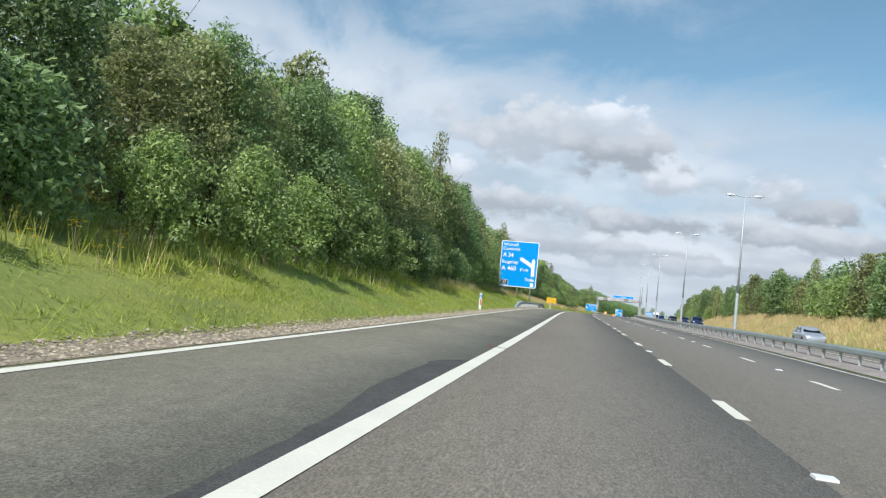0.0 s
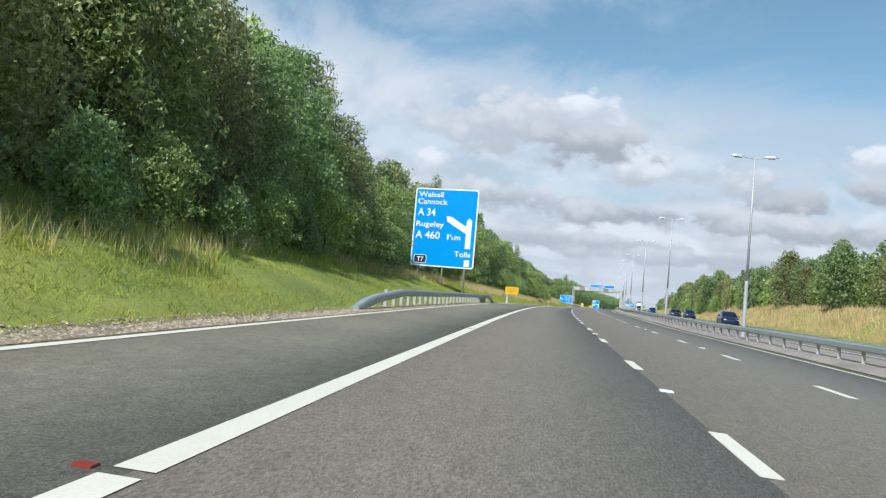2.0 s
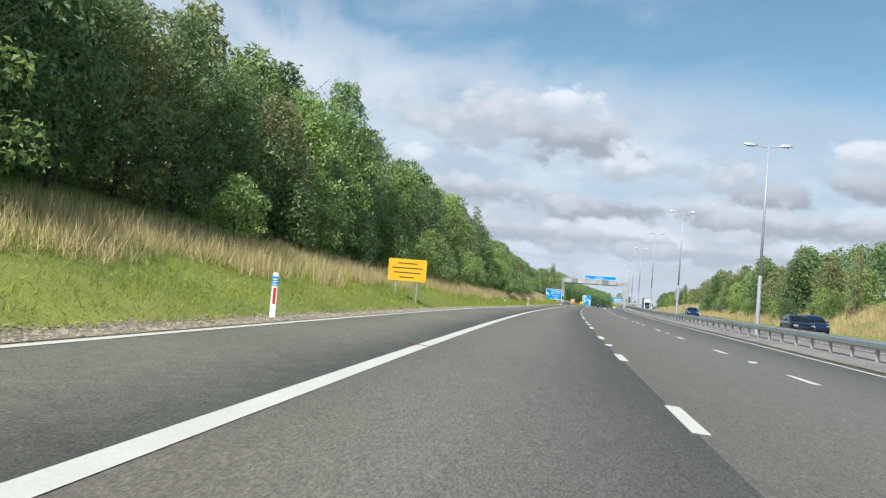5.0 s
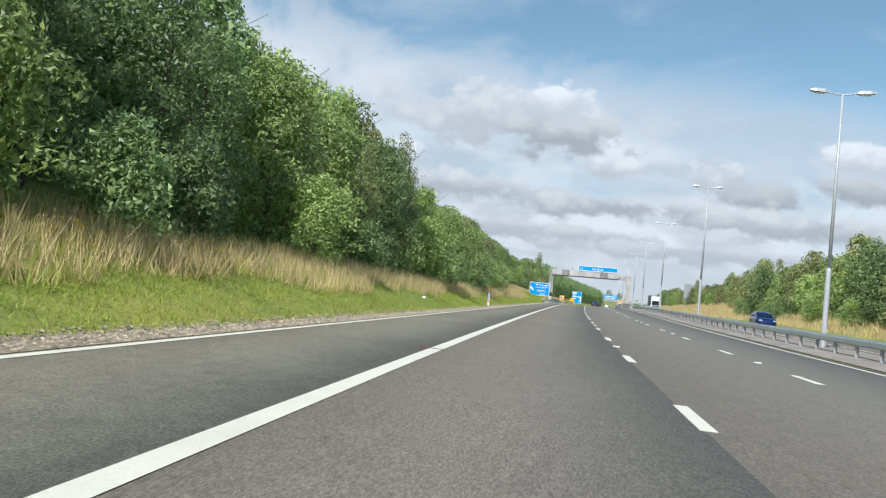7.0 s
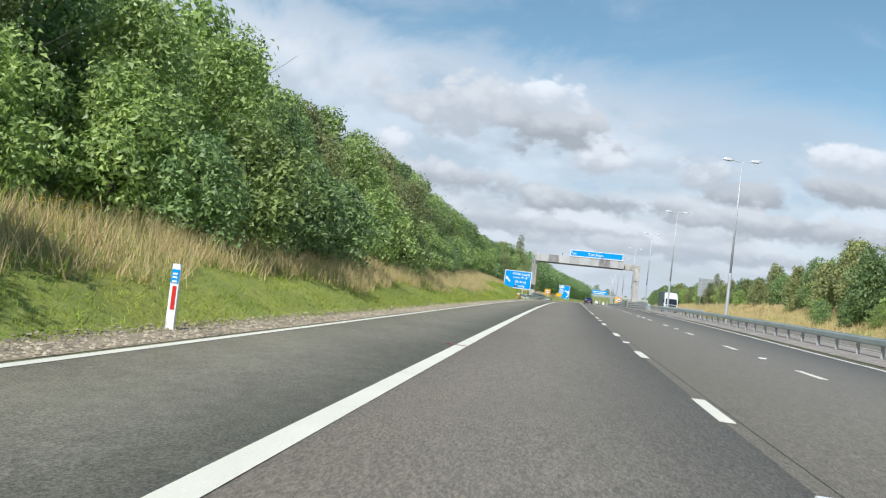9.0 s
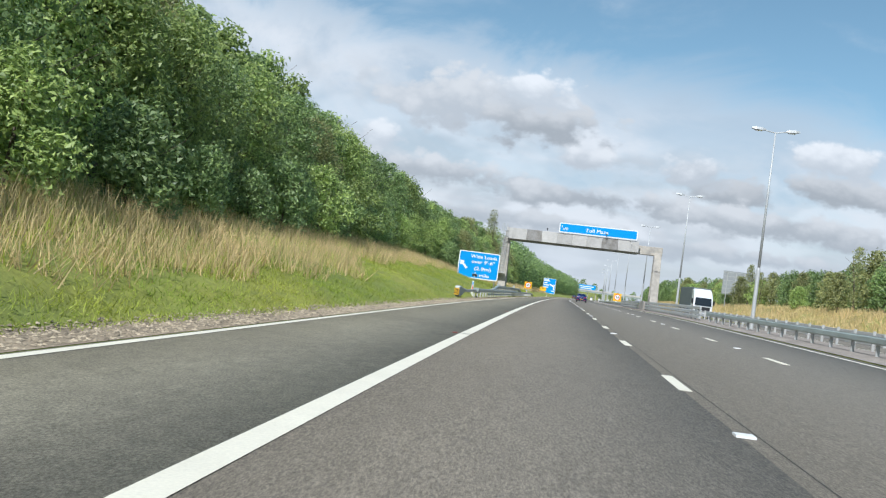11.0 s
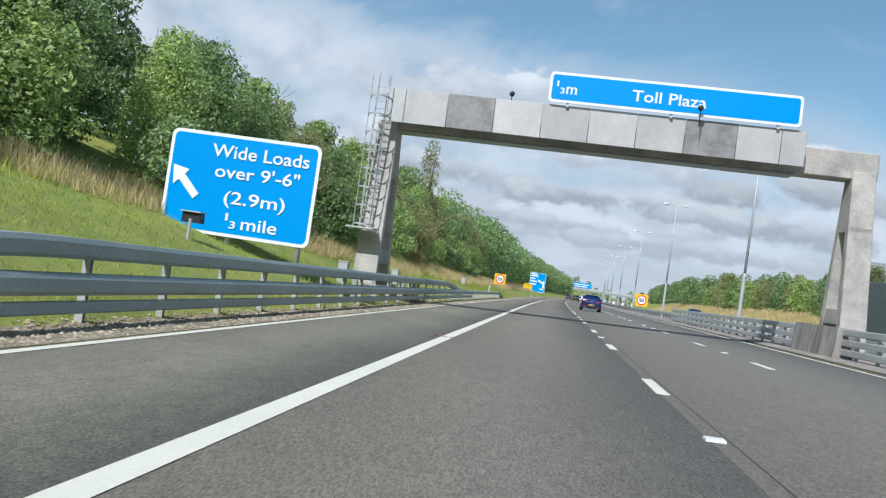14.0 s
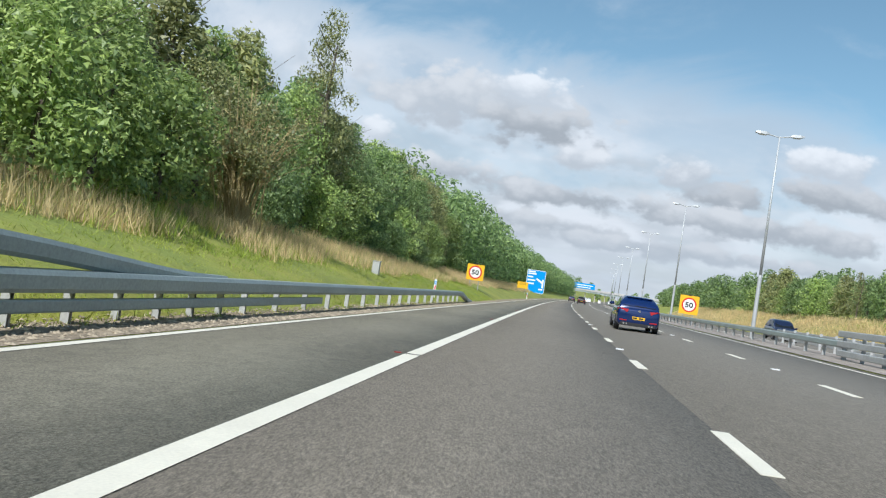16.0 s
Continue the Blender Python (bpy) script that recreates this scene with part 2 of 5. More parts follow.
M_YELLOW = material("sign_yellow", (0.82, 0.46, 0.012), 0.45, coarse=1.5, spread=0.06)
M_RED = material("sign_red", (0.62, 0.025, 0.02), 0.4, coarse=2, spread=0.06)
M_BACK = material("sign_back", (0.33, 0.345, 0.345), 0.6, 0.4, fine=6, coarse=0.8, spread=0.1)


# ---------------------------------------------------------------- the line of the road
KS = np.linspace(-60, 960, 13)
BEND = [0.000145, 0.000321, -0.000494, -0.000333, -0.000211, -0.000027, -0.000138, -0.000216, -0.000216, -0.0002, -0.00015, -0.0001, 0.0]
FALL = [-0.0252, -0.0354, -0.0464, -0.0133, 0.0153, 0.0296, 0.0276, 0.0198, 0.0157, 0.0127, 0.0107, 0.0094, 0.0088]
RISE = [0.0100, 0.0085, 0.0011, -0.0055, -0.0011, -0.0092, -0.0109, -0.0088, -0.0075, -0.0100, -0.0100, -0.0080, -0.0040]
SG = np.arange(-400.0, 2601.0, 4.0)


def integral(v):
    c = np.concatenate([[0], np.cumsum((v[1:] + v[:-1]) * 2.0)])
    return c - np.interp(0.0, SG, c)


HEAD = integral(np.interp(SG, KS, BEND))
RX, RY = integral(-np.sin(HEAD)), integral(np.cos(HEAD))
RZ = integral(np.where(SG < -60, 0.0, np.interp(SG, KS, RISE)))
RC = np.interp(SG, KS, FALL)
LEFT_EDGE, RIGHT_EDGE = -3.0, 11.0
LD = [0, 0.9, 1.2, 2.0, 3.6, 7.0, 10.0, 15.0, 27.0, 60.0, 130.0, 400.0, 1600.0]
LH = [0, -0.03, 0.06, 0.40, 0.98, 1.95, 2.85, 4.7, 8.0, 9.5, 10.0, 12.0, 20.0]
RD = [0, 0.5, 3.6, 4.4, 15.5, 17.5, 23.0, 35.0, 70.0, 150.0, 400.0, 1600.0]
RH = [0, 0.10, 0.10, 0.0, 0.0, 0.25, 2.9, 5.2, 7.5, 9.0, 12.0, 20.0]


def surface(s, off):
    """Height of the ground at s metres along the road and off metres right of the shoulder line."""
    s, off = np.asarray(s, float), np.asarray(off, float)
    c = np.interp(s, SG, RC)
    inner = np.clip(off, LEFT_EDGE, RIGHT_EDGE)
    return np.interp(s, SG, RZ) + inner * c + np.interp(LEFT_EDGE - off, LD, LH) * (off < LEFT_EDGE) + np.interp(off - RIGHT_EDGE, RD, RH) * (off > RIGHT_EDGE)


def spot(s, off, up=0.0):
    """World place of a point up metres above the ground."""
    s, off = np.asarray(s, float), np.asarray(off, float)
    a = np.interp(s, SG, HEAD)
    return np.stack([np.interp(s, SG, RX) + off * np.cos(a), np.interp(s, SG, RY) + off * np.sin(a), surface(s, off) + up], -1)


def stand(s, off, up=0.0, turn=0.0):
    """Pose of a thing that stands on the ground and faces back along the road (its y axis runs ahead)."""
    a = float(np.interp(s, SG, HEAD)) + radians(turn)
    return Matrix.Translation(Vector(spot(s, off, up))) @ Matrix.Rotation(a, 4, "Z")


# ---------------------------------------------------------------- building helpers
def link_mesh(name, mesh, mat, parent=None, label=""):
    ob = new(name, mesh)
    if mat is not None and not mesh.materials:
        mesh.materials.append(mat)
    if parent is not None:
        ob.parent = parent
    if label:
        ob["label"] = label
    return ob


def part(name, bm, mat, parent=None, label="", smooth=False):
    mesh = bpy.data.meshes.new(name)
    bmesh.ops.recalc_face_normals(bm, faces=bm.faces)
    if smooth:
        for f in bm.faces:
            f.smooth = True
    bm.to_mesh(mesh)
    bm.free()
    return link_mesh(name, mesh, mat, parent, label)


def raw(name, verts, faces, mat, parent=None, label="", smooth=False):
    mesh = bpy.data.meshes.new(name)
    verts = np.asarray(verts, np.float32)
    if isinstance(faces, np.ndarray):
        n, k = faces.shape
        mesh.vertices.add(len(verts))
        mesh.vertices.foreach_set("co", verts.ravel())
        mesh.loops.add(n * k)
        mesh.loops.foreach_set("vertex_index", faces.astype(np.int32).ravel())
        mesh.polygons.add(n)
        mesh.polygons.foreach_set("loop_start", np.arange(0, n * k, k, dtype=np.int32))
        mesh.update(calc_edges=True)
    else:
        mesh.from_pydata([tuple(v) for v in verts], [], faces)
    if smooth:
        mesh.polygons.foreach_set("use_smooth", np.ones(len(mesh.polygons), bool))
    return link_mesh(name, mesh, mat, parent, label)


def box(bm, size, at=(0, 0, 0), m=None, bevel=0.0):
    r = bmesh.ops.create_cube(bm, size=1.0)
    vs = r["verts"]
    bmesh.ops.scale(bm, vec=size, verts=vs)
    bmesh.ops.translate(bm, vec=at, verts=vs)
    if m is not None:
        bmesh.ops.transform(bm, matrix=m, verts=vs)
    if bevel:
        es = list({e for v in vs for e in v.link_edges})
        bmesh.ops.bevel(bm, geom=es, offset=bevel, segments=1, affect="EDGES", profile=0.5)
    return bm


def rod(bm, a, b, r1, r2=None, n=10, caps=True):
    a, b = Vector(a), Vector(b)
    d = b - a
    q = d.to_track_quat("Z", "Y").to_matrix().to_4x4()
    bmesh.ops.create_cone(bm, cap_ends=caps, segments=n, radius1=r1, radius2=r1 if r2 is None else r2, depth=d.length,
                          matrix=Matrix.Translation((a + b) / 2) @ q)
    return bm


def solid(bm, outline, thick, m=None):
    """A plate from an outline in x and z, its front at y = 0 and its back at y = thick."""
    front = [bm.verts.new((x, 0, z)) for x, z in outline]
    back = [bm.verts.new((x, thick, z)) for x, z in outline]
    n = len(outline)
    faces = [bm.faces.new(front), bm.faces.new(back[::-1])]
    for i in range(n):
        faces.append(bm.faces.new((front[i], back[i], back[(i + 1) % n], front[(i + 1) % n])))
    if m is not None:
        bmesh.ops.transform(bm, matrix=m, verts=front + back)
    return bm


def rounded(w, h, r, n=5):
    """Outline of a rounded panel, centred."""
    pts = []
    for cx, cz, a0 in ((w / 2 - r, h / 2 - r, 0), (-w / 2 + r, h / 2 - r, 90), (-w / 2 + r, -h / 2 + r, 180), (w / 2 - r, -h / 2 + r, 270)):
        for i in range(n + 1):
            a = radians(a0 + 90 * i / n)
            pts.append((cx + r * math.cos(a), cz + r * math.sin(a)))
    return pts


def sweep(name, profile, s0, s1, off, up, mat, parent=None, label="", step=4.0, closed=True, path=None):
    """A profile (sideways, upwards) drawn along the road. path(s) may give its own off and height."""
    n = max(2, int(round((s1 - s0) / step)) + 1)
    ss = np.linspace(s0, s1, n)
    verts = []
    for s in ss:
        o, u = (off, up) if path is None else path(s)
        base = spot(s, o, u)
        a = float(np.interp(s, SG, HEAD))
        for px, pz in profile:
            verts.append((base[0] + px * math.cos(a), base[1] + px * math.sin(a), base[2] + pz))
    k = len(profile)
    faces = []
    for i in range(n - 1):
        for j in range(k if closed else k - 1):
            j2 = (j + 1) % k
            faces.append((i * k + j, (i + 1) * k + j, (i + 1) * k + j2, i * k + j2))
    if closed:
        faces.append(tuple(range(k)))
        faces.append(tuple((n - 1) * k + j for j in reversed(range(k))))
    return raw(name, verts, faces, mat, parent, label)


def empty(name, m, label, category, group=""):
    e = new(name)
    e.empty_display_size = 0.3
    e.matrix_world = m
    return tagged(e, label, category, group)


# ---------------------------------------------------------------- ground and carriageway
def build_ground():
    ss = np.concatenate([np.arange(-380, -60, 40), np.arange(-60, 560, 4), np.arange(560, 1000, 20), np.arange(1000, 2600, 100)])
    offs = np.array([-1600, -700, -300, -130, -80, -55, -40, -30, -24, -20, -17, -15, -13, -11.5, -10, -9, -8, -7, -6.2, -5.5, -5, -4.6, -4.2, -3.9, -3.6, -3.3, -3.0,
                     -2.95, 10.95, 11.0, 11.5, 12.3, 13.5, 14.6, 15.5, 16, 20, 26, 28, 30, 32, 34, 37, 41, 46, 55, 80, 130, 300, 700, 1600], float)
    S_, O_ = np.meshgrid(ss, offs, indexing="ij")
    P_ = spot(S_.ravel(), O_.ravel()).reshape(*S_.shape, 3)
    for i, s in enumerate(ss):
        for j, o in enumerate(offs):
            if -2.98 < o < 10.98:
                P_[i, j, 2] -= 0.3
            elif (o < -4.7 or o > 28.5) and abs(o) < 130:
                k = 0.16 if abs(o) < 12 else 0.5
                P_[i, j, 2] += k * noise.noise(Vector((s * 0.11, o * 0.3, 0.0))) + 0.5 * k * noise.noise(Vector((s * 0.4, o * 0.6, 4.0)))
    a, b = S_.shape
    idx = np.arange(a * b).reshape(a, b)
    f = np.stack([idx[:-1, :-1], idx[:-1, 1:], idx[1:, 1:], idx[1:, :-1]], -1).reshape(-1, 4)
    g = raw("ground", P_.reshape(-1, 3), f, M_TURF, smooth=True)
    tagged(g, "mown green verge and rough grassy banks beside a motorway", "ground", kind="structure")
    return g


def strip(name, o0, o1, s0, s1, up, mat, parent=None, step=4.0, thick=0.0, across=()):
    n = max(2, int((s1 - s0) / step) + 1)
    ss = np.linspace(s0, s1, n)
    rows = [spot(ss, np.full(n, o), up) for o in [o0] + [q for q in across if o0 < q < o1] + [o1]]
    if thick:
        rows = [rows[0] - [0, 0, thick], rows[0], rows[1], rows[1] - [0, 0, thick]]
    k = len(rows)
    v = np.stack(rows, 1).reshape(-1, 3)
    idx = np.arange(n * k).reshape(n, k)
    f = np.stack([idx[:-1, :-1], idx[:-1, 1:], idx[1:, 1:], idx[1:, :-1]], -1).reshape(-1, 4)
    return raw(name, v, f, mat, parent)


build_ground()
road = tagged(new("road"), "three grey asphalt motorway lanes with white markings and a hard shoulder", "road", kind="structure")
for nm, a, b, mt, lb in (("shoulder_surface", LEFT_EDGE, 0.0, M_SHOULDER, "paler worn asphalt of the hard shoulder"),
                         ("lane_surface", 0.0, 3.5, M_LANE, "brownish asphalt of the nearside lane"),
                         ("lane_surface", 3.5, RIGHT_EDGE, M_OUTER, "grey asphalt of the outer lanes")):
    strip(nm, a, b, -120, 1500, 0.0, mt, road, thick=0.25)["label"] = lb
far_road = tagged(new("opposite_road"), "grey asphalt carriageway beyond the central barrier", "road", kind="structure")
strip("lane_surface", 15.6, 26.4, -120, 1500, 0.05, M_OUTER, far_road, thick=0.2)
for o in (16.2, 25.9):
    strip("edge_line", o - 0.08, o + 0.08, -60, 1200, 0.056, M_PAINT, far_road)
for o, w in ((-2.87, 0.14), (10.47, 0.18)):
    strip("edge_line", o - w / 2, o + w / 2, -120, 1400, 0.006, M_PAINT, road)
strip("edge_line", -0.11, 0.11, -120, -0.6, 0.006, M_PAINT, road)
for k in range(60):                                        # the shoulder line is broken by a drainage gap at each stud
    strip("edge_line", -0.11, 0.11, -0.46 + 17.96 * k, -0.6 + 17.96 * (k + 1), 0.006, M_PAINT, road)


# ---------------------------------------------------------------- safety barriers
BEAM = [(-0.09, 0.0), (-0.13, 0.05), (-0.13, 0.20), (-0.09, 0.26), (0.09, 0.26), (0.13, 0.20), (0.13, 0.05), (0.09, 0.0)]
SLIM_RAIL = [(-0.04, 0.0), (-0.055, 0.03), (-0.055, 0.14), (-0.04, 0.17), (0.04, 0.17), (0.055, 0.14), (0.055, 0.03), (0.04, 0.0)]
PIER_RAIL = [(-0.05, 0.0), (-0.07, 0.03), (-0.07, 0.19), (-0.05, 0.22), (0.05, 0.22), (0.07, 0.19), (0.07, 0.03), (0.05, 0.0)]
FLAT_RAIL = [(-0.05, 0.0), (-0.06, 0.02), (-0.06, 0.13), (-0.05, 0.15), (0.05, 0.15), (0.06, 0.13), (0.06, 0.02), (0.05, 0.0)]


def post_mesh(name, h, w=0.11, d=0.06, mat=None):
    bm = bmesh.new()
    box(bm, (w, 0.012, h), (0, -d / 2, h / 2))
    box(bm, (w, 0.012, h), (0, d / 2, h / 2))
    box(bm, (0.012, d, h), (0, 0, h / 2))
    me = bpy.data.meshes.new(name)
    bm.to_mesh(me)
    bm.free()
    me.materials.append(mat)
    return me


POST = post_mesh("post", 0.78, mat=M_STEEL)
POST_TALL = post_mesh("post", 1.22, mat=M_STEEL)
POST_DARK = post_mesh("post", 1.2, 0.14, 0.12, M_RAIL)


def posts(parent, mesh, places, off, sink=0.12):
    for q in places:
        o = new("post", mesh)
        o.parent = parent
        o.matrix_world = stand(q, off, -sink)


def ramped(off, top, s0, s1, a, b, low=-0.12):
    """A beam's height that dives to the ground over a metres at the start and b at the end."""
    def path(s):
        k = min(1.0, (s - s0) / a if a else 1.0, (s1 - s) / b if b else 1.0)
        k = k * k * (3 - 2 * k)
        return off, low + (top - low) * k
    return path


barrier_a = tagged(new("safety_barrier"), "weathered grey steel safety barrier with both ends ramped down", "safety barrier")
sweep("beam", BEAM, 74.4, 128.4, 0, 0, M_RAIL, barrier_a, step=0.6, path=lambda s: (-3.75, float(np.interp(s, [74.4, 75.6, 77.2, 79.7, 82.2, 124.2, 125.2, 128.4], [-0.14, 0.05, 0.20, 0.30, 0.41, 0.41, 0.36, 0.0]))))
posts(barrier_a, POST, np.arange(79.9, 125, 1.65), -3.92, 0.14)
bolt = bmesh.new()
rod(bolt, (0, 0, 0), (0.012, 0, 0), 0.016, n=6)
bolt_mesh = bpy.data.meshes.new("bolt")
bolt.to_mesh(bolt_mesh)
bolt.free()
bolt_mesh.materials.append(M_STEEL)
for q in np.arange(82.6, 124, 0.82):
    o = new("bolt", bolt_mesh)
    o.parent = barrier_a
    o.matrix_world = stand(q, -3.62, 0.55)
bm = bmesh.new()
for k in range(5):
    y0, h0 = k * 0.14, 0.34 * math.cos(k * 0.36)
    box(bm, (0.36 - 0.03 * k, 0.14, 0.14 + h0), (0, y0, h0 / 2 - 0.07), bevel=0.02)
part("end_block", bm, M_CONCRETE, barrier_a, "dark weathered end anchor").matrix_world = stand(128.1, -3.75, 0.0)

barrier_b = tagged(new("safety_barrier"), "grey steel safety barrier with stacked rails beside a gantry leg", "safety barrier")
sweep("lead_rail", SLIM_RAIL, 339.6, 346.4, -3.85, 0.0, M_STEEL, barrier_b, "slim galvanised lead-in rail", step=0.8, path=lambda s: (-4.0 + 0.2 * (s - 339.6) / 6.8, 0.36 + 0.11 * (s - 339.6) / 6.8))
sweep("lower_beam", BEAM, 346.0, 458, 0, 0, M_RAIL, barrier_b, step=0.8, path=ramped(-3.8, 0.42, 330, 458, 4, 7))
def high_rail(s):
    k = min(1.0, (s - 361) / 8.0, (415 - s) / 8.0)
    k = max(0, k)
    return -3.95, 0.44 + 0.40 * k * k * (3 - 2 * k)
sweep("upper_beam", BEAM, 361, 415, 0, 0, M_RAIL, barrier_b, step=0.8, path=high_rail)
sweep("lower_rail", FLAT_RAIL, 356, 421, -3.78, 0.19, M_RAIL, barrier_b)
posts(barrier_b, POST, np.arange(346.7, 367, 2.33), -3.97, 0.14)
posts(barrier_b, POST_TALL, np.arange(367.6, 408, 2.3), -4.02, 0.36)
posts(barrier_b, POST_DARK, np.arange(386.0, 399, 2.9), -4.22, 0.32)
posts(barrier_b, POST, list(np.arange(409.1, 417, 1.2)) + list(np.arange(418.2, 453, 2.1)), -3.97, 0.14)
bm = bmesh.new()
outline = [(-0.75, 0.07), (-0.4, -0.03), (0.4, -0.03), (0.75, 0.07), (0.75, 0.22), (0.4, 0.32), (-0.4, 0.32), (-0.75, 0.22)]
solid(bm, outline, 0.34, Matrix.Rotation(radians(90), 4, "Z") @ Matrix.Translation((0, -0.17, 0)))
part("joint_box", bm, M_RAIL, barrier_b, "bulky eight-sided joint box between rails").matrix_world = stand(346.5, -3.8, 0.40)

# crash cushion with a striped nose at the barrier's start
cushion = empty("crash_cushion", stand(338.3, -4.2, 0.0, -12), "grey steel crash cushion with a yellow and black striped nose", "crash cushion")
bm = bmesh.new()
lo = []
for y, w, z0, z1 in ((0.0, 0.17, 0.10, 0.62), (0.10, 0.19, 0.06, 0.76), (0.30, 0.20, 0.05, 0.78), (0.7, 0.17, 0.16, 0.70), (1.2, 0.13, 0.32, 0.62), (1.75, 0.08, 0.42, 0.60)):
    lo.append([bm.verts.new(c) for c in ((-w, y, z0), (w, y, z0), (w, y, z1 - 0.04), (w - 0.04, y, z1), (-w + 0.04, y, z1), (-w, y, z1 - 0.04))])
for a, b in zip(lo, lo[1:]):
    for i in range(6):
        bm.faces.new((a[i], a[(i + 1) % 6], b[(i + 1) % 6], b[i]))
bm.faces.new(lo[0])
bm.faces.new(lo[-1][::-1])
part("tapered_box", bm, M_RAIL, cushion, "dull green grey tapering steel box")
bm = bmesh.new()
solid(bm, [(-0.2, -0.1), (0.2, -0.1), (0.18, 0.10), (-0.18, 0.10)], 0.45)
part("foot", bm, M_BLACK, cushion)
bm = bmesh.new()
solid(bm, rounded(0.35, 0.44, 0.05), 0.05)
nose = part("nose", bm, M_YELLOW, cushion, "yellow nose plate with black diagonal stripes")
nose.location = (0, -0.054, 0.37)
for k in (-0.21, -0.07, 0.07, 0.21):
    z = lambda x, d: max(-0.215, min(0.215, k + d - x * 0.75))
    bm = bmesh.new()
    solid(bm, [(-0.165, z(-0.165, -0.035)), (0.165, z(0.165, -0.035)), (0.165, z(0.165, 0.035) + 0.002), (-0.165, z(-0.165, 0.035) + 0.002)], 0.006)
    part("stripe", bm, M_BLACK, nose).location = (0, -0.006, 0)
bm = bmesh.new()
rod(bm, (-0.16, 0.10, 0.64), (0.16, 0.10, 0.64), 0.11, n=14)
part("cap_roll", bm, M_STEEL, cushion, "rounded pale grey cap")
cushion.scale = (0.87, 0.87, 0.87)

reserve = tagged(new("safety_barrier"), "long grey steel barrier on short posts in the central reserve", "safety barrier")
sweep("beam", BEAM, -40, 350, 12.3, 0.42, M_RAIL, reserve)
sweep("beam", BEAM, 432, 900, 12.3, 0.42, M_RAIL, reserve)
sweep("top_strip", [(-0.10, 0.0), (-0.10, 0.012), (0.10, 0.012), (0.10, 0.0)], -40, 350, 12.3, 0.682, M_STEEL, reserve)
sweep("top_strip", [(-0.10, 0.0), (-0.10, 0.012), (0.10, 0.012), (0.10, 0.0)], 432, 900, 12.3, 0.682, M_STEEL, reserve)
posts(reserve, POST, list(np.arange(6, 350, 2.45)) + list(np.arange(433, 640, 2.45)), 12.3, 0.22)

pier = tagged(new("safety_barrier"), "pale steel barrier with three stacked rails round a gantry leg", "safety barrier")
for a, b in ((350, 389.8), (394.9, 432)):
    for h, nm in ((0.14, "low_rail"), (0.46, "middle_rail"), (0.80, "top_rail")):
        sweep(nm, PIER_RAIL, a, b, 11.75, h, M_STEEL, pier)
    posts(pier, POST_TALL, np.arange(a + 0.8, b, 1.9), 11.87, 0.2)
back = tagged(new("safety_barrier"), "pale steel barrier with stacked rails facing the other carriageway", "safety barrier")
for h, nm in ((0.30, "low_rail"), (0.72, "top_rail")):
    sweep(nm, FLAT_RAIL, 325, 455, 15.3, h, M_STEEL, back)
posts(back, POST_TALL, np.arange(326, 455, 2.4), 15.2, 0.3)
bm = bmesh.new()
solid(bm, [(-0.32, -0.2), (0.45, -0.2), (0.38, 1.05), (-0.22, 1.05)], 5.1)
tagged(part("concrete_block", bm, M_STAINED), "stained concrete guard block between barrier ends", "concrete block").matrix_world = stand(389.85, 11.75)


# ---------------------------------------------------------------- signs


def glyphs(name, body, bold):
    """Mesh of some text in the built-in font, with its corner points."""
    cu = bpy.data.curves.new(name, "FONT")
    cu.body, cu.size, cu.extrude, cu.offset, cu.resolution_u = body, 1.0, 0.004, bold, 3
    tmp = bpy.data.objects.new(name, cu)
    scene.collection.objects.link(tmp)
    me = bpy.data.meshes.new_from_object(tmp.evaluated_get(bpy.context.evaluated_depsgraph_get()))
    bpy.data.objects.remove(tmp)
    bpy.data.curves.remove(cu)
    co = np.empty(len(me.vertices) * 3, np.float32)
    me.vertices.foreach_get("co", co)
    return me, co.reshape(-1, 3)


def letters(parent, name, body, height, x, z, width=None, mat=None, y=-0.03, align="LEFT", bold=0.010):
    """Raised letters, each one a part, scaled to a cap height and, where given, to a width."""
    whole, co = glyphs("lettering", body, bold)
    bpy.data.meshes.remove(whole)
    x0, x1 = co[:, 0].min(), co[:, 0].max()
    k = height / 0.70
    kx = width / (x1 - x0) if width else k
    back = (x1 - x0) * kx / 2 if align == "CENTER" else 0.0
    for i, ch in enumerate(body):
        if ch == " ":
            continue
        me, c = glyphs("letter", ch, bold)
        upto, cp = glyphs("letter", body[:i + 1], bold)
        bpy.data.meshes.remove(upto)
        shift = cp[:, 0].max() - c[:, 0].max()
        out = np.stack([(c[:, 0] + shift - x0) * kx - back, -c[:, 2] * 0.5, c[:, 1] * k], 1)
        me.vertices.foreach_set("co", out.astype(np.float32).ravel())
        me.materials.clear()
        me.materials.append(mat or M_WHITE)
        ob = new("letter", me)
        ob.parent = parent
        ob.location = (x, y, z)


def panel(parent, name, w, h, mat, at, r=0.08, thick=0.02, label=""):
    bm = bmesh.new()
    solid(bm, rounded(w, h, r), thick)
    ob = part(name, bm, mat, parent, label)
    ob.location = at
    return ob


def shape(parent, name, outline, mat, y=-0.03, thick=0.008, label=""):
    bm = bmesh.new()
    solid(bm, outline, thick)
    ob = part(name, bm, mat, parent, label)
    ob.location = (0, y, 0)
    return ob


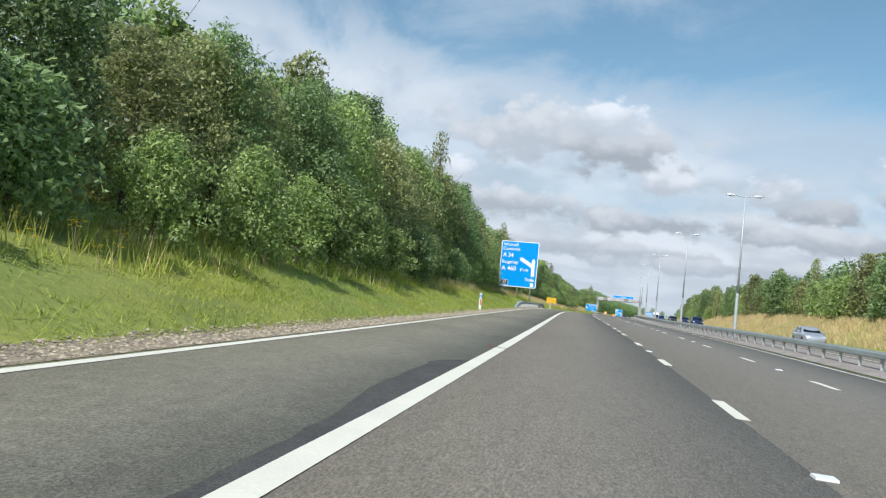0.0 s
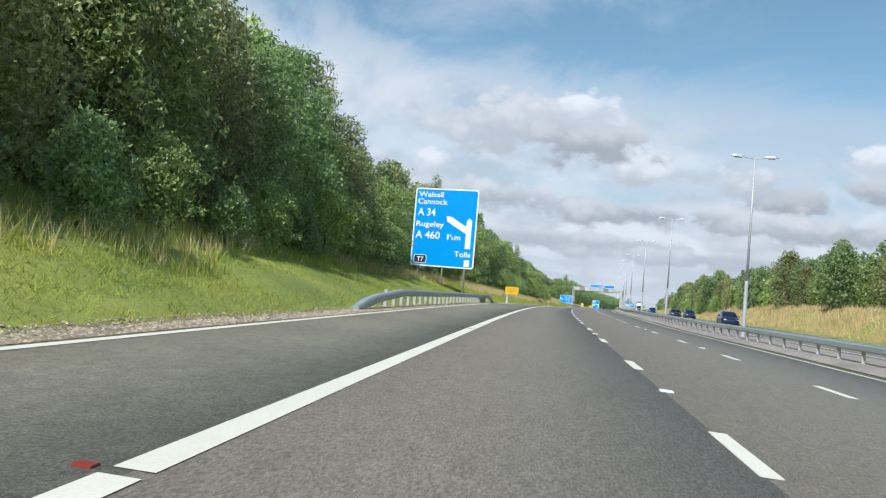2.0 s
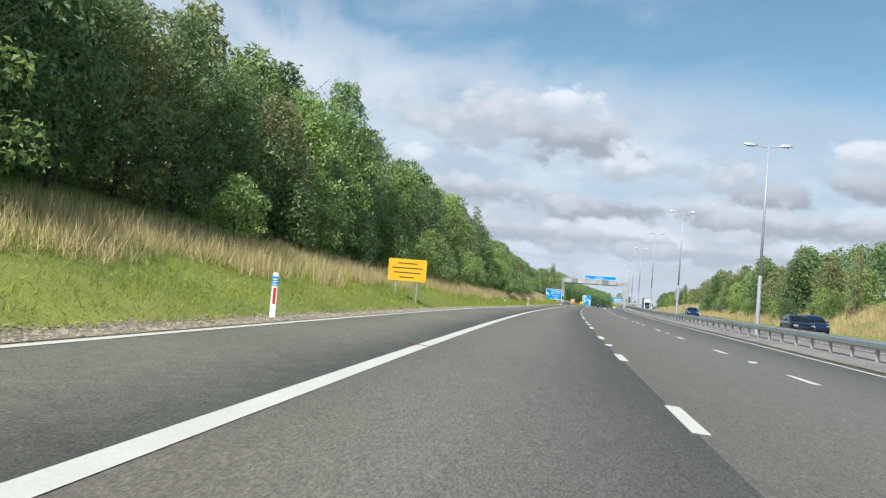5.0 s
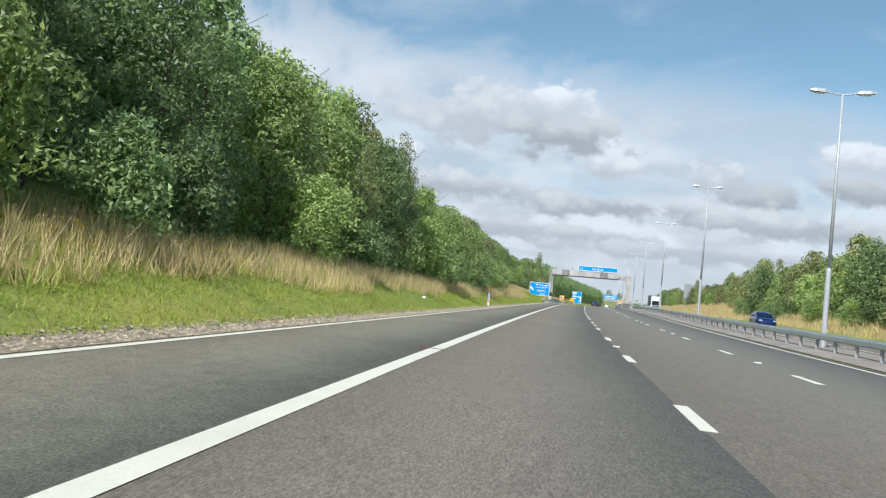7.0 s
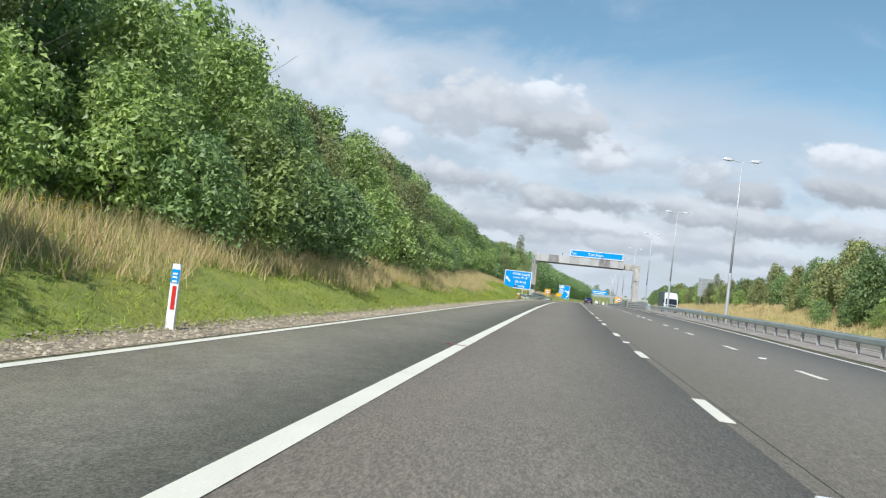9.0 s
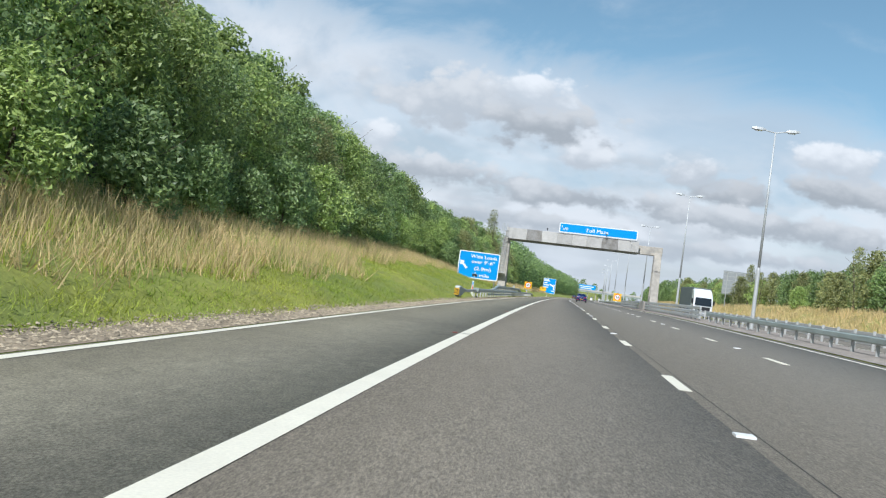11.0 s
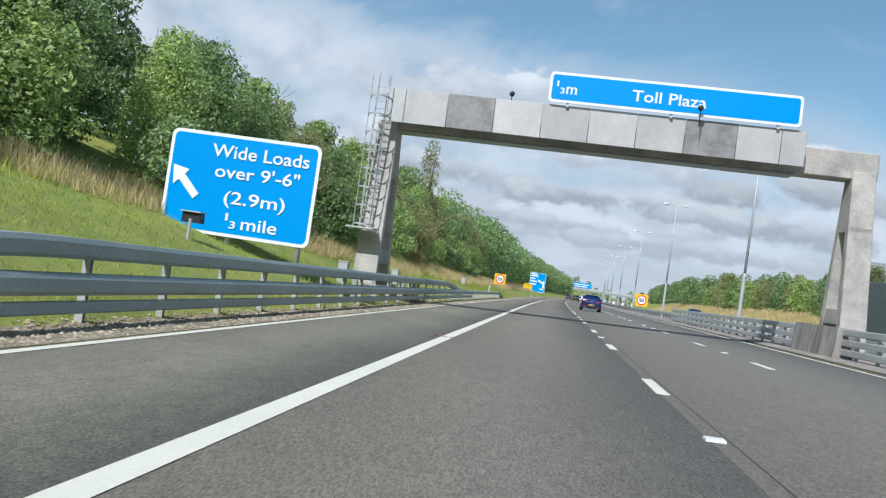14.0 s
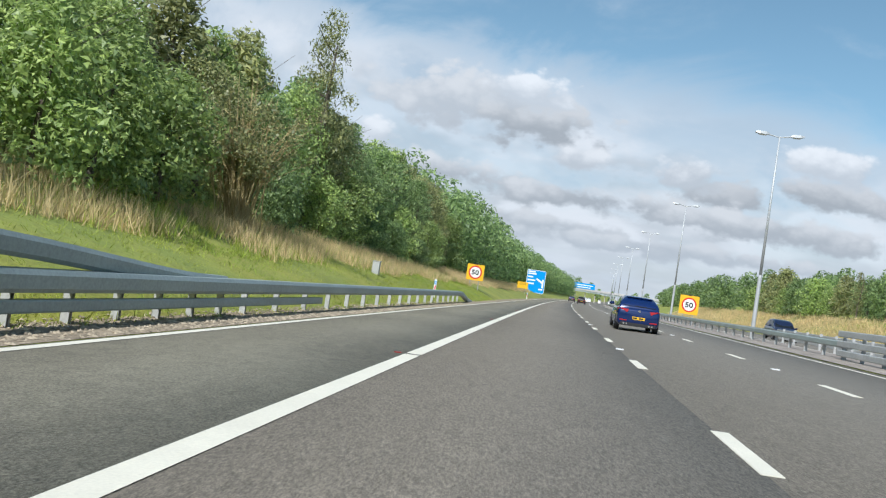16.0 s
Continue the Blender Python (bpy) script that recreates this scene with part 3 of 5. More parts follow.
def board(name, s, off, z0, z1, w, label, legs, group="", turn=0.0, leg_r=0.09, border=0.10, radius=0.22):
    """A blue board with a white rim on legs. z0 and z1 count from the road's level. Returns the thing and a u, v helper."""
    level = float(np.interp(s, SG, RZ))
    g = float(surface(s, off))
    m = stand(s, off, 0, turn)
    e = empty(name, m, label, "road sign", group)
    zc, h = (z0 + z1) / 2 + level - g, z1 - z0
    panel(e, "rim", w, h, M_WHITE, (0, 0, zc), radius, 0.03)
    panel(e, "face", w - 2 * border, h - 2 * border, M_BLUE, (0, -0.006, zc), radius * 0.7, 0.01, "plain blue sign face")
    panel(e, "back_plate", w - 0.06, h - 0.06, M_BACK, (0, 0.03, zc), radius, 0.03)
    for x in legs:
        bm = bmesh.new()
        p = m @ Vector((x, 0, 0))
        zz = float(surface(s, off + x)) - g
        rod(bm, (x, 0.15, zz - 0.3), (x, 0.15, zc + h / 2 - 0.15), leg_r, n=12)
        part("leg", bm, M_STEEL, e, smooth=True)
    at = lambda u, v: ((u - 0.5) * w, zc + (0.5 - v) * h)
    return e, at


# advance direction sign
W_, H_ = 5.24, 6.18
e, at = board("road_sign", 116.1, -6.95, 2.64, 8.82, W_, "large blue motorway direction sign with white lettering on steel legs", (-2.05, 0.05, 1.87), turn=-10.8)
for body, u0, u1, v, cap in (("Walsall", 0.055, 0.447, 0.112, 0.40), ("Cannock", 0.05, 0.52, 0.205, 0.42), ("A 34", 0.06, 0.34, 0.354, 0.58), ("Rugeley", 0.05, 0.49, 0.494, 0.42),
                             ("A 460", 0.05, 0.44, 0.646, 0.58), ("Tolls", 0.69, 0.94, 0.855, 0.42)):
    x, z = at(u0, v)
    letters(e, "lettering", body, cap, x, z, (u1 - u0) * W_)
x, z = at(0.556, 0.645)
letters(e, "lettering", "1", 0.42, x, z, 0.13)
letters(e, "lettering", "1", 0.20, x + 0.24, z + 0.22, 0.07)
letters(e, "lettering", "3", 0.21, x + 0.36, z + 0.0, 0.16)
letters(e, "lettering", "m", 0.42, x + 0.62, z, 0.46)
pts = [(0.845, 0.75), (0.927, 0.75), (0.927, 0.40), (0.886, 0.362), (0.845, 0.40)]
shape(e, "arrow_stem", [at(*p) for p in pts], M_WHITE)
pts = [(0.87, 0.575), (0.87, 0.485), (0.60, 0.355), (0.525, 0.350), (0.535, 0.415)]
shape(e, "arrow_branch", [at(*p) for p in pts], M_WHITE, y=-0.034)
shape(e, "toll_square", [at(*p) for p in ((0.85, 0.975), (0.93, 0.975), (0.93, 0.89), (0.85, 0.89))], M_WHITE)
x, z = at(0.155, 0.91)
panel(e, "number_plate_rim", 1.04, 0.66, M_WHITE, (x, -0.016, z), 0.08, 0.008)
panel(e, "number_plate_face", 0.96, 0.58, M_BLACK, (x, -0.022, z), 0.06, 0.008, "black patch")
letters(e, "lettering", "T7", 0.34, x - 0.26, z - 0.17, 0.54)

# wide loads sign
W_, H_ = 4.62, 3.05
e, at = board("road_sign", 383.92, -7.62, 1.42, 4.47, W_, "blue roadside sign about wide loads with white lettering", (-2.1, -0.2, 1.98), turn=1.7)
for body, u0, u1, v, cap in (("Wide Loads", 0.285, 0.932, 0.232, 0.38), ("over 9'-6\"", 0.322, 0.885, 0.428, 0.37), ("(2.9m)", 0.406, 0.814, 0.675, 0.37), ("mile", 0.545, 0.783, 0.912, 0.37)):
    x, z = at(u0, v)
    letters(e, "lettering", body, cap, x, z, (u1 - u0) * W_)
x, z = at(0.435, 0.912)
letters(e, "lettering", "1", 0.22, x, z + 0.22, 0.08)
letters(e, "lettering", "3", 0.22, x + 0.15, z, 0.18)
ar = [(0.04, 0.36), (0.152, 0.395), (0.125, 0.445), (0.235, 0.62), (0.20, 0.675), (0.09, 0.50), (0.055, 0.555)]
shape(e, "arrow", [at(*p) for p in ar], M_WHITE)
lampbox = empty("sign_lamp", stand(380.8, -7.6), "small dark floodlight box on a short steel post before a sign", "sign light")
bm = bmesh.new()
rod(bm, (0, 0, -0.2), (0, 0, 0.55), 0.045, n=8)
part("post", bm, M_STEEL, lampbox)
bm = bmesh.new()
solid(bm, [(-0.26, 0.45), (0.26, 0.45), (0.24, 0.72), (-0.24, 0.72)], 0.3)
part("lamp_box", bm, M_BLACK, lampbox)
bm = bmesh.new()
box(bm, (0.56, 0.42, 0.03), (0, 0.13, 0.74))
part("lid", bm, M_STEEL, lampbox)

# far direction sign beyond the gantry
e, at = board("road_sign", 620, -7.0, 0.9, 6.7, 4.75, "large blue motorway direction sign far along the verge", (-1.9, 0.0, 1.75))
for u0, u1, v in ((0.06, 0.44, 0.11), (0.06, 0.5, 0.2), (0.06, 0.34, 0.34), (0.06, 0.48, 0.48), (0.06, 0.42, 0.63), (0.7, 0.92, 0.85)):
    shape(e, "lettering_bar", [at(u0, v), at(u1, v), at(u1, v - 0.06), at(u0, v - 0.06)], M_WHITE, label="white bar of unreadable lettering")
shape(e, "arrow_stem", [at(*p) for p in ((0.845, 0.75), (0.927, 0.75), (0.927, 0.40), (0.886, 0.362), (0.845, 0.40))], M_WHITE)
shape(e, "arrow_branch", [at(*p) for p in ((0.87, 0.575), (0.87, 0.485), (0.60, 0.355), (0.525, 0.350), (0.535, 0.415))], M_WHITE, y=-0.034)


def yellow_board(s, off, up, w, h, label, rows):
    e = empty("road_sign", stand(s, off), label, "road sign")
    panel(e, "face", w, h, M_YELLOW, (0, 0, up + h / 2), 0.05, 0.02)
    panel(e, "back_plate", w - 0.04, h - 0.04, M_BACK, (0, 0.02, up + h / 2), 0.05, 0.02)
    for k, (a, b) in enumerate(rows):
        z = up + h * (0.82 - k * 0.21)
        shape(e, "lettering_bar", [(a * w / 2, z), (b * w / 2, z), (b * w / 2, z - 0.035 * h), (a * w / 2, z - 0.035 * h)], M_BLACK, -0.012, 0.008, "thin black bar of unreadable lettering")
    for x in (-w * 0.28, w * 0.28):
        bm = bmesh.new()
        rod(bm, (x, 0.08, -0.3), (x, 0.08, up + h * 0.9), 0.035, n=8)
        part("leg", bm, M_STEEL, e)
    return e


yellow_board(168.0, -4.95, 0.78, 1.80, 1.02, "yellow roadworks notice board on two thin legs", [(-0.5, 0.5), (-0.8, 0.8), (-0.7, 0.7), (-0.4, 0.4)])
yellow_board(560, -5.9, 0.9, 1.95, 1.2, "small yellow notice board far along the verge", [(-0.6, 0.6), (-0.7, 0.7)])


def fifty(s, off, up, w, h, label):
    e = empty("road_sign", stand(s, off), label, "speed sign", "temporary speed limit signs")
    panel(e, "backing_board", w, h, M_YELLOW, (0, 0, up + h / 2), 0.06, 0.03)
    ring = lambda r: [(r * math.cos(i * math.pi / 14), up + h / 2 + r * math.sin(i * math.pi / 14)) for i in range(28)]
    shape(e, "red_ring", ring(w * 0.39), M_RED, -0.008, 0.006)
    shape(e, "white_disc", ring(w * 0.31), M_WHITE, -0.015, 0.006)
    letters(e, "lettering", "50", w * 0.27, 0, up + h / 2 - w * 0.135, w * 0.42, M_BLACK, -0.022, "CENTER", 0.03)
    for x in (-w * 0.26, w * 0.26):
        bm = bmesh.new()
        rod(bm, (x, 0.1, -0.3), (x, 0.1, up + h * 0.95), 0.04, n=8)
        part("leg", bm, M_STEEL, e)
    bm = bmesh.new()
    box(bm, (0.34, 0.12, 0.10), (0, 0.0, up + h + 0.05), bevel=0.02)
    part("beacon", bm, M_BLACK, e)
    return e


fifty(481, -6.1, 0.75, 1.62, 1.5, "yellow backed fifty speed limit sign on the verge")
fifty(482, 13.75, 0.95, 1.72, 1.72, "yellow backed fifty speed limit sign in the central reserve")

# back of a big sign for the other carriageway
e = empty("road_sign", stand(462, 35.6), "grey ribbed back of a large sign facing away", "road sign")
panel(e, "back_sheet", 6.4, 4.6, M_BACK, (0, 0, 4.3), 0.1, 0.06)
for k in range(6):
    bm = bmesh.new()
    box(bm, (6.3, 0.06, 0.07), (0, -0.03, 2.3 + k * 0.8))
    part("rib", bm, M_STEEL, e)
for x in (-2.4, -0.8, 0.8, 2.4):
    bm = bmesh.new()
    rod(bm, (x, -0.12, -0.5), (x, -0.12, 6.4), 0.07, n=8)
    part("leg", bm, M_STEEL, e)


# ---------------------------------------------------------------- gantry
def build_gantry():
    s0 = 392.5
    level = float(np.interp(s0, SG, RZ))
    m = stand(s0, 0)
    m.translation.z = level
    m = m @ Matrix.Rotation(radians(-0.8), 4, "Y")
    e = empty("sign_gantry", m, "concrete gantry with stained grey cladding and a blue overhead sign", "gantry")

    def pylon(x, ground, name):
        """An A-shaped concrete pylon: two legs that lean together, a tie beam and a solid head."""
        w, foot = 0.48, ground - 0.6
        front, rear = lambda z: -0.15 + 0.125 * z, lambda z: 2.75 - 0.165 * z

        def block(nm, pts, wide, label=""):
            bm = bmesh.new()
            sides = [[bm.verts.new((x + sg * wide * (1 - 0.018 * z), y, z)) for y, z in pts] for sg in (-1, 1)]
            bm.faces.new(sides[0])
            bm.faces.new(sides[1][::-1])
            for i in range(len(pts)):
                j = (i + 1) % len(pts)
                bm.faces.new((sides[0][i], sides[1][i], sides[1][j], sides[0][j]))
            bmesh.ops.bevel(bm, geom=bm.edges[:], offset=0.025, segments=1, affect="EDGES", profile=0.5)
            part(nm, bm, M_CONCRETE, e, label)

        block("front_leg", [(front(foot), foot), (front(foot) + 0.46, foot), (front(5.1) + 0.36, 5.1), (front(5.1), 5.1)], w, "leaning concrete front leg")
        block("rear_leg", [(rear(foot) - 0.46, foot), (rear(foot), foot), (rear(5.1), 5.1), (rear(5.1) - 0.36, 5.1)], w, "leaning concrete rear leg")
        block("tie_beam", [(front(1.4) + 0.4, 1.4), (rear(1.4) - 0.4, 1.4), (rear(2.0) - 0.4, 2.0), (front(2.0) + 0.4, 2.0)], w * 0.97)
        block("pylon_head", [(front(4.9), 4.9), (rear(4.9), 4.9), (rear(7.2), 7.2), (front(7.2), 7.2)], w * 1.012)
        bm = bmesh.new()
        box(bm, (1.5, 3.7, 0.5), (x, 1.3, ground - 0.13), bevel=0.04)
        part("plinth", bm, M_STAINED, e)

    gl, gr = float(surface(s0, -5.4)) - level, float(surface(s0, 12.95)) - level
    pylon(-5.4, gl, "left_pylon")
    pylon(12.9, gr - 0.2, "right_pylon")
    bm = bmesh.new()
    box(bm, (19.0, 1.0, 1.05), (3.9, 1.32, 7.43), bevel=0.04)
    part("beam", bm, M_CONCRETE, e, "long concrete cross beam")
    bracket = bmesh.new()
    solid(bracket, [(0.0, 7.06), (0.72, 7.2), (0.72, 7.5), (0.0, 7.75)], 0.05, Matrix.Rotation(radians(90), 4, "Z"))
    bracket_mesh = bpy.data.meshes.new("cladding_bracket")
    bracket.to_mesh(bracket_mesh)
    bracket.free()
    bracket_mesh.materials.append(M_RAIL)
    for k in range(13):
        o = new("cladding_bracket", bracket_mesh)
        o.parent = e
        o.location = (-4.5 + 1.22 * k, 0.1, 0)
    for y, z in ((0.38, 7.32), (0.62, 7.36)):
        bm = bmesh.new()
        rod(bm, (-5.2, y, z), (10.3, y, z), 0.04, n=8)
        part("cable_pipe", bm, M_RAIL, e)
    cuts = (-5.5, -4.7, -3.0, -1.15, 0.7, 2.5, 4.3, 6.1, 8.0, 9.6, 10.5)
    for i, (xa, xb) in enumerate(zip(cuts, cuts[1:])):
        bm = bmesh.new()
        box(bm, (xb - xa - 0.02, 0.10, 1.34), ((xa + xb) / 2, 0.05, 7.70), bevel=0.012)
        part("cladding_panel", bm, M_CLAD[1 if i in (2, 7) else 0], e)
    bm = bmesh.new()
    box(bm, (15.8, 0.9, 0.06), (2.5, 1.3, 6.85))
    part("soffit", bm, M_RAIL, e, "dark underside tray")
    # overhead sign
    w, h, x0, z0 = 9.35, 1.16, 0.84, 8.45
    panel(e, "sign_rim", w, h, M_WHITE, (x0 + w / 2, -0.16, z0 + h / 2), 0.16, 0.04)
    face = panel(e, "sign_face", w - 0.2, h - 0.2, M_BLUE, (x0 + w / 2, -0.168, z0 + h / 2), 0.1, 0.01, "blue sign face")
    letters(face, "lettering", "Toll Plaza", 0.42, -w / 2 + 0.335 * w, -0.24, 0.295 * w, y=-0.012)
    letters(face, "lettering", "1", 0.22, -w / 2 + 0.03 * w, 0.02, 0.07, y=-0.012)
    letters(face, "lettering", "3", 0.22, -w / 2 + 0.045 * w, -0.24, 0.17, y=-0.012)
    letters(face, "lettering", "m", 0.42, -w / 2 + 0.07 * w, -0.24, 0.40, y=-0.012)
    for x in (1.6, 5.5, 9.4):
        bm = bmesh.new()
        box(bm, (0.1, 0.12, 1.2), (x, -0.06, 8.9))
        part("sign_bracket", bm, M_STEEL, e)
    for x, y in ((-0.6, 0.5), (6.5, -0.45)):
        bm = bmesh.new()
        rod(bm, (x, y, 8.0), (x, y, 8.65), 0.02, n=6)
        bmesh.ops.create_icosphere(bm, subdivisions=2, radius=0.11, matrix=Matrix.Translation((x, y, 8.72)))
        part("camera_dome", bm, M_BLACK, e)
    # caged ladder
    lx, ly = -5.66, -0.1
    foot, top = gl + 2.3, 8.8
    lean = lambda z: ly + (z - gl) * 0.02
    ladder = part("ladder", rod(rod(bmesh.new(), (lx - 0.2, lean(foot), foot), (lx - 0.2, lean(top), top), 0.03, n=6), (lx + 0.2, lean(foot), foot), (lx + 0.2, lean(top), top), 0.03, n=6), M_STEEL, e, "pale caged access ladder")
    rung = bmesh.new()
    rod(rung, (-0.2, 0, 0), (0.2, 0, 0), 0.018, n=6)
    rm = bpy.data.meshes.new("rung")
    rung.to_mesh(rm)
    rung.free()
    rm.materials.append(M_STEEL)
    for k in range(20):
        z = foot + 0.1 + k * 0.29
        o = new("rung", rm)
        o.parent = ladder
        o.location = (lx, lean(z), z)
    hoop = bmesh.new()
    rings = []
    for k in range(13):
        a = math.pi + math.pi * k / 12
        c, n_ = Vector((0.42 * math.cos(a), 0.72 * math.sin(a), 0)), Vector((math.cos(a), math.sin(a), 0))
        rings.append([hoop.verts.new(c + n_ * dx + Vector((0, 0, dz))) for dx, dz in ((-0.012, -0.03), (0.012, -0.03), (0.012, 0.03), (-0.012, 0.03))])
    for a, b in zip(rings, rings[1:]):
        for i in range(4):
            hoop.faces.new((a[i], a[(i + 1) % 4], b[(i + 1) % 4], b[i]))
    bmesh.ops.recalc_face_normals(hoop, faces=hoop.faces)
    hm = bpy.data.meshes.new("cage_hoop")
    hoop.to_mesh(hm)
    hoop.free()
    hm.materials.append(M_STEEL)
    for k in range(8):
        z = foot + 0.1 + k * 0.72
        o = new("cage_hoop", hm)
        o.parent = ladder
        o.location = (lx, lean(z), z)
    for dx, dy in ((-0.36, -0.36), (0.0, -0.72), (0.36, -0.36)):
        bm = bmesh.new()
        rod(bm, (lx + dx, lean(foot) + dy, foot), (lx + dx, lean(top) + dy, top), 0.018, n=5)
        part("cage_bar", bm, M_STEEL, ladder)
    bm = bmesh.new()
    box(bm, (1.1, 0.9, 0.06), (lx, lean(foot) - 0.35, foot - 0.05))
    part("landing", bm, M_STEEL, ladder)
    bm = bmesh.new()
    box(bm, (0.22, 0.02, 0.2), (-5.5, 0.27, gl + 1.7))
    part("notice_plate", bm, material("pale_notice", (0.7, 0.66, 0.42), 0.5, fine=20, spread=0.1), e, "small yellow notice plate")


build_gantry()
cab = empty("roadside_cabinet", stand(400.0, -5.6), "small grey metal roadside cabinet beside a gantry leg", "cabinet")
bm = bmesh.new()
box(bm, (0.55, 0.45, 1.15), (0, 0, 0.5), bevel=0.02)
part("body", bm, M_STEEL, cab)
bm = bmesh.new()
box(bm, (0.63, 0.53, 0.06), (0, 0, 1.1), bevel=0.015)
part("lid", bm, M_STEEL, cab)
cab.scale = (0.6, 0.6, 0.62)
cab2 = copy_thing(cab, stand(389.4, -5.5))
cab2.scale = (0.62, 0.62, 0.66)
cab3 = copy_thing(cab, stand(440, -6.6))
cab3.scale = (0.6, 0.6, 0.55)


# ---------------------------------------------------------------- lamp columns
def lamp_column(m):
    e = empty("lamp_column", m, "tall grey steel lamp column with twin flat lanterns", "street lamp", "lamp columns of the central reserve")
    bm = bmesh.new()
    rod(bm, (0, 0, -0.3), (0, 0, 3.6), 0.125, 0.115, 12, False)
    rod(bm, (0, 0, 3.6), (0, 0, 3.75), 0.115, 0.085, 12, False)
    rod(bm, (0, 0, 3.75), (0, 0, 12.0), 0.085, 0.045, 12)
    part("column", bm, M_POLE, e, smooth=True)
    bm = bmesh.new()
    box(bm, (0.13, 0.02, 0.5), (0, -0.125, 0.75))
    part("hatch", bm, M_STEEL, e)
    for sgn in (-1, 1):
        bm = bmesh.new()
        rod(bm, (0, 0, 11.95), (sgn * 0.75, 0, 12.08), 0.035, n=8)
        part("arm", bm, M_POLE, e)
        bm = bmesh.new()
        lant = []
        for x, w, z0, z1 in ((0.6, 0.08, 12.03, 12.13), (0.8, 0.17, 12.0, 12.19), (1.15, 0.18, 12.02, 12.2), (1.4, 0.10, 12.08, 12.17)):
            lant.append([bm.verts.new((sgn * x, *c)) for c in ((-w, z0 + 0.02), (w, z0 + 0.02), (w * 0.8, z1), (-w * 0.8, z1))])
        for a, b in zip(lant, lant[1:]):
            for i in range(4):
                bm.faces.new((a[i], a[(i + 1) % 4], b[(i + 1) % 4], b[i]))
        bm.faces.new(lant[0])
        bm.faces.new(lant[-1][::-1])
        lan = part("lantern", bm, M_POLE, e)
        bm = bmesh.new()
        box(bm, (0.4, 0.22, 0.03), (sgn * 0.97, 0, 12.0), bevel=0.008)
        part("lens", bm, M_WHITE, lan, "pale lens")
    return e


COLUMNS = (68.2, 103.0, 143.8, 181.0, 222.3, 261.6, 301.0, 341.0, 375.7, 414.6, 453.0, 491.5, 530, 569, 608, 647, 686, 725, 764, 803)
first = lamp_column(stand(COLUMNS[0], 13.4))
first.scale = (1, 1, 0.9)
for q in COLUMNS[1:]:
    c = copy_thing(first, stand(q, 13.4))
    c.scale = (1, 1, float(np.interp(q, [110, 150, 240, 262], [0.9, 0.9, 0.95, 1.0])))


# ---------------------------------------------------------------- marker posts
def marker(m):
    e = empty("marker_post", m, "white plastic marker post with blue top and red stripe", "marker post", "marker posts of the verge")
    bm = bmesh.new()
    solid(bm, [(-0.065, -0.2), (0.065, -0.2), (0.062, 0.92), (0.05, 0.96), (-0.05, 0.96), (-0.062, 0.92)], 0.05)
    part("post", bm, M_WHITE, e)
    panel(e, "blue_patch", 0.115, 0.20, M_BLUE, (0, -0.008, 0.78), 0.006, 0.008)
    panel(e, "red_stripe", 0.06, 0.34, M_RED, (0.01, -0.008, 0.47), 0.004, 0.008)
    for z in (0.83, 0.78, 0.72):
        shape(e, "number_bar", [(-0.035, z), (0.035, z), (0.035, z - 0.028), (-0.035, z - 0.028)], M_WHITE, -0.014, 0.006)
    return e


mk = marker(stand(48.1, -3.95))
for q, o in ((146.3, -3.75), (247.2, -3.85), (350.0, -4.5), (445.5, -4.5), (545, -4.0)):
    copy_thing(mk, stand(q, o))


# ---------------------------------------------------------------- toll plaza far ahead
def build_toll():
    m = stand(940, 6.5)
    e = empty("toll_canopy", m, "low grey toll plaza canopy on slim columns with a blue sign", "toll plaza")
    bm = bmesh.new()
    box(bm, (62, 14, 1.3), (7, 0, 7.0), bevel=0.1)
    part("canopy", bm, M_CLAD[0], e, "pale grey fascia")
    bm = bmesh.new()
    box(bm, (61, 13.6, 0.9), (7, 0.1, 5.9))
    part("soffit", bm, M_RAIL, e, "dark underside")
    for x in np.linspace(-23, 37, 11):
        bm = bmesh.new()
        box(bm, (0.5, 0.5, 6.3), (x, -5, 2.6))
        part("column", bm, M_CONCRETE, e)
    for x in np.linspace(-20, 34, 10):
        bm = bmesh.new()
        box(bm, (1.6, 4.0, 2.6), (x, -1, 1.2), bevel=0.1)
        part("booth", bm, M_WHITE, e, "pale toll booth")
    sg = panel(e, "sign_face", 12.6, 3.3, M_BLUE, (-11.9, -7.2, 9.2), 0.3, 0.1, "blue sign face")
    for x0, x1, z in ((-5.4, 5.0, 0.7), (-4.6, 3.8, -0.6)):
        shape(sg, "lettering_bar", [(x0, z), (x1, z), (x1, z - 0.5), (x0, z - 0.5)], M_WHITE, -0.02, 0.01, "white bar of unreadable lettering")


build_toll()


# ---------------------------------------------------------------- lane marks and studs
def piece_mesh(name, pts, h, mat):
    bm = bmesh.new()
    a = [bm.verts.new((x, y, 0)) for x, y in pts]
    b = [bm.verts.new((x * 0.97, y * 0.995, h)) for x, y in pts]
    n = len(pts)
    bm.faces.new(b)
    for i in range(n):
        bm.faces.new((a[i], a[(i + 1) % n], b[(i + 1) % n], b[i]))
    bmesh.ops.recalc_face_normals(bm, faces=bm.faces)
    me = bpy.data.meshes.new(name)
    bm.to_mesh(me)
    bm.free()
    me.materials.append(mat)
    return me


def lay(name, me, s, off, parent):
    o = new(name, me)
    o.parent = parent
    c, g = float(np.interp(s, SG, RC)), float(np.interp(s, KS, RISE))
    o.matrix_world = stand(s, off, 0.001) @ Matrix.Rotation(g, 4, "X") @ Matrix.Rotation(-c, 4, "Y")
    return o


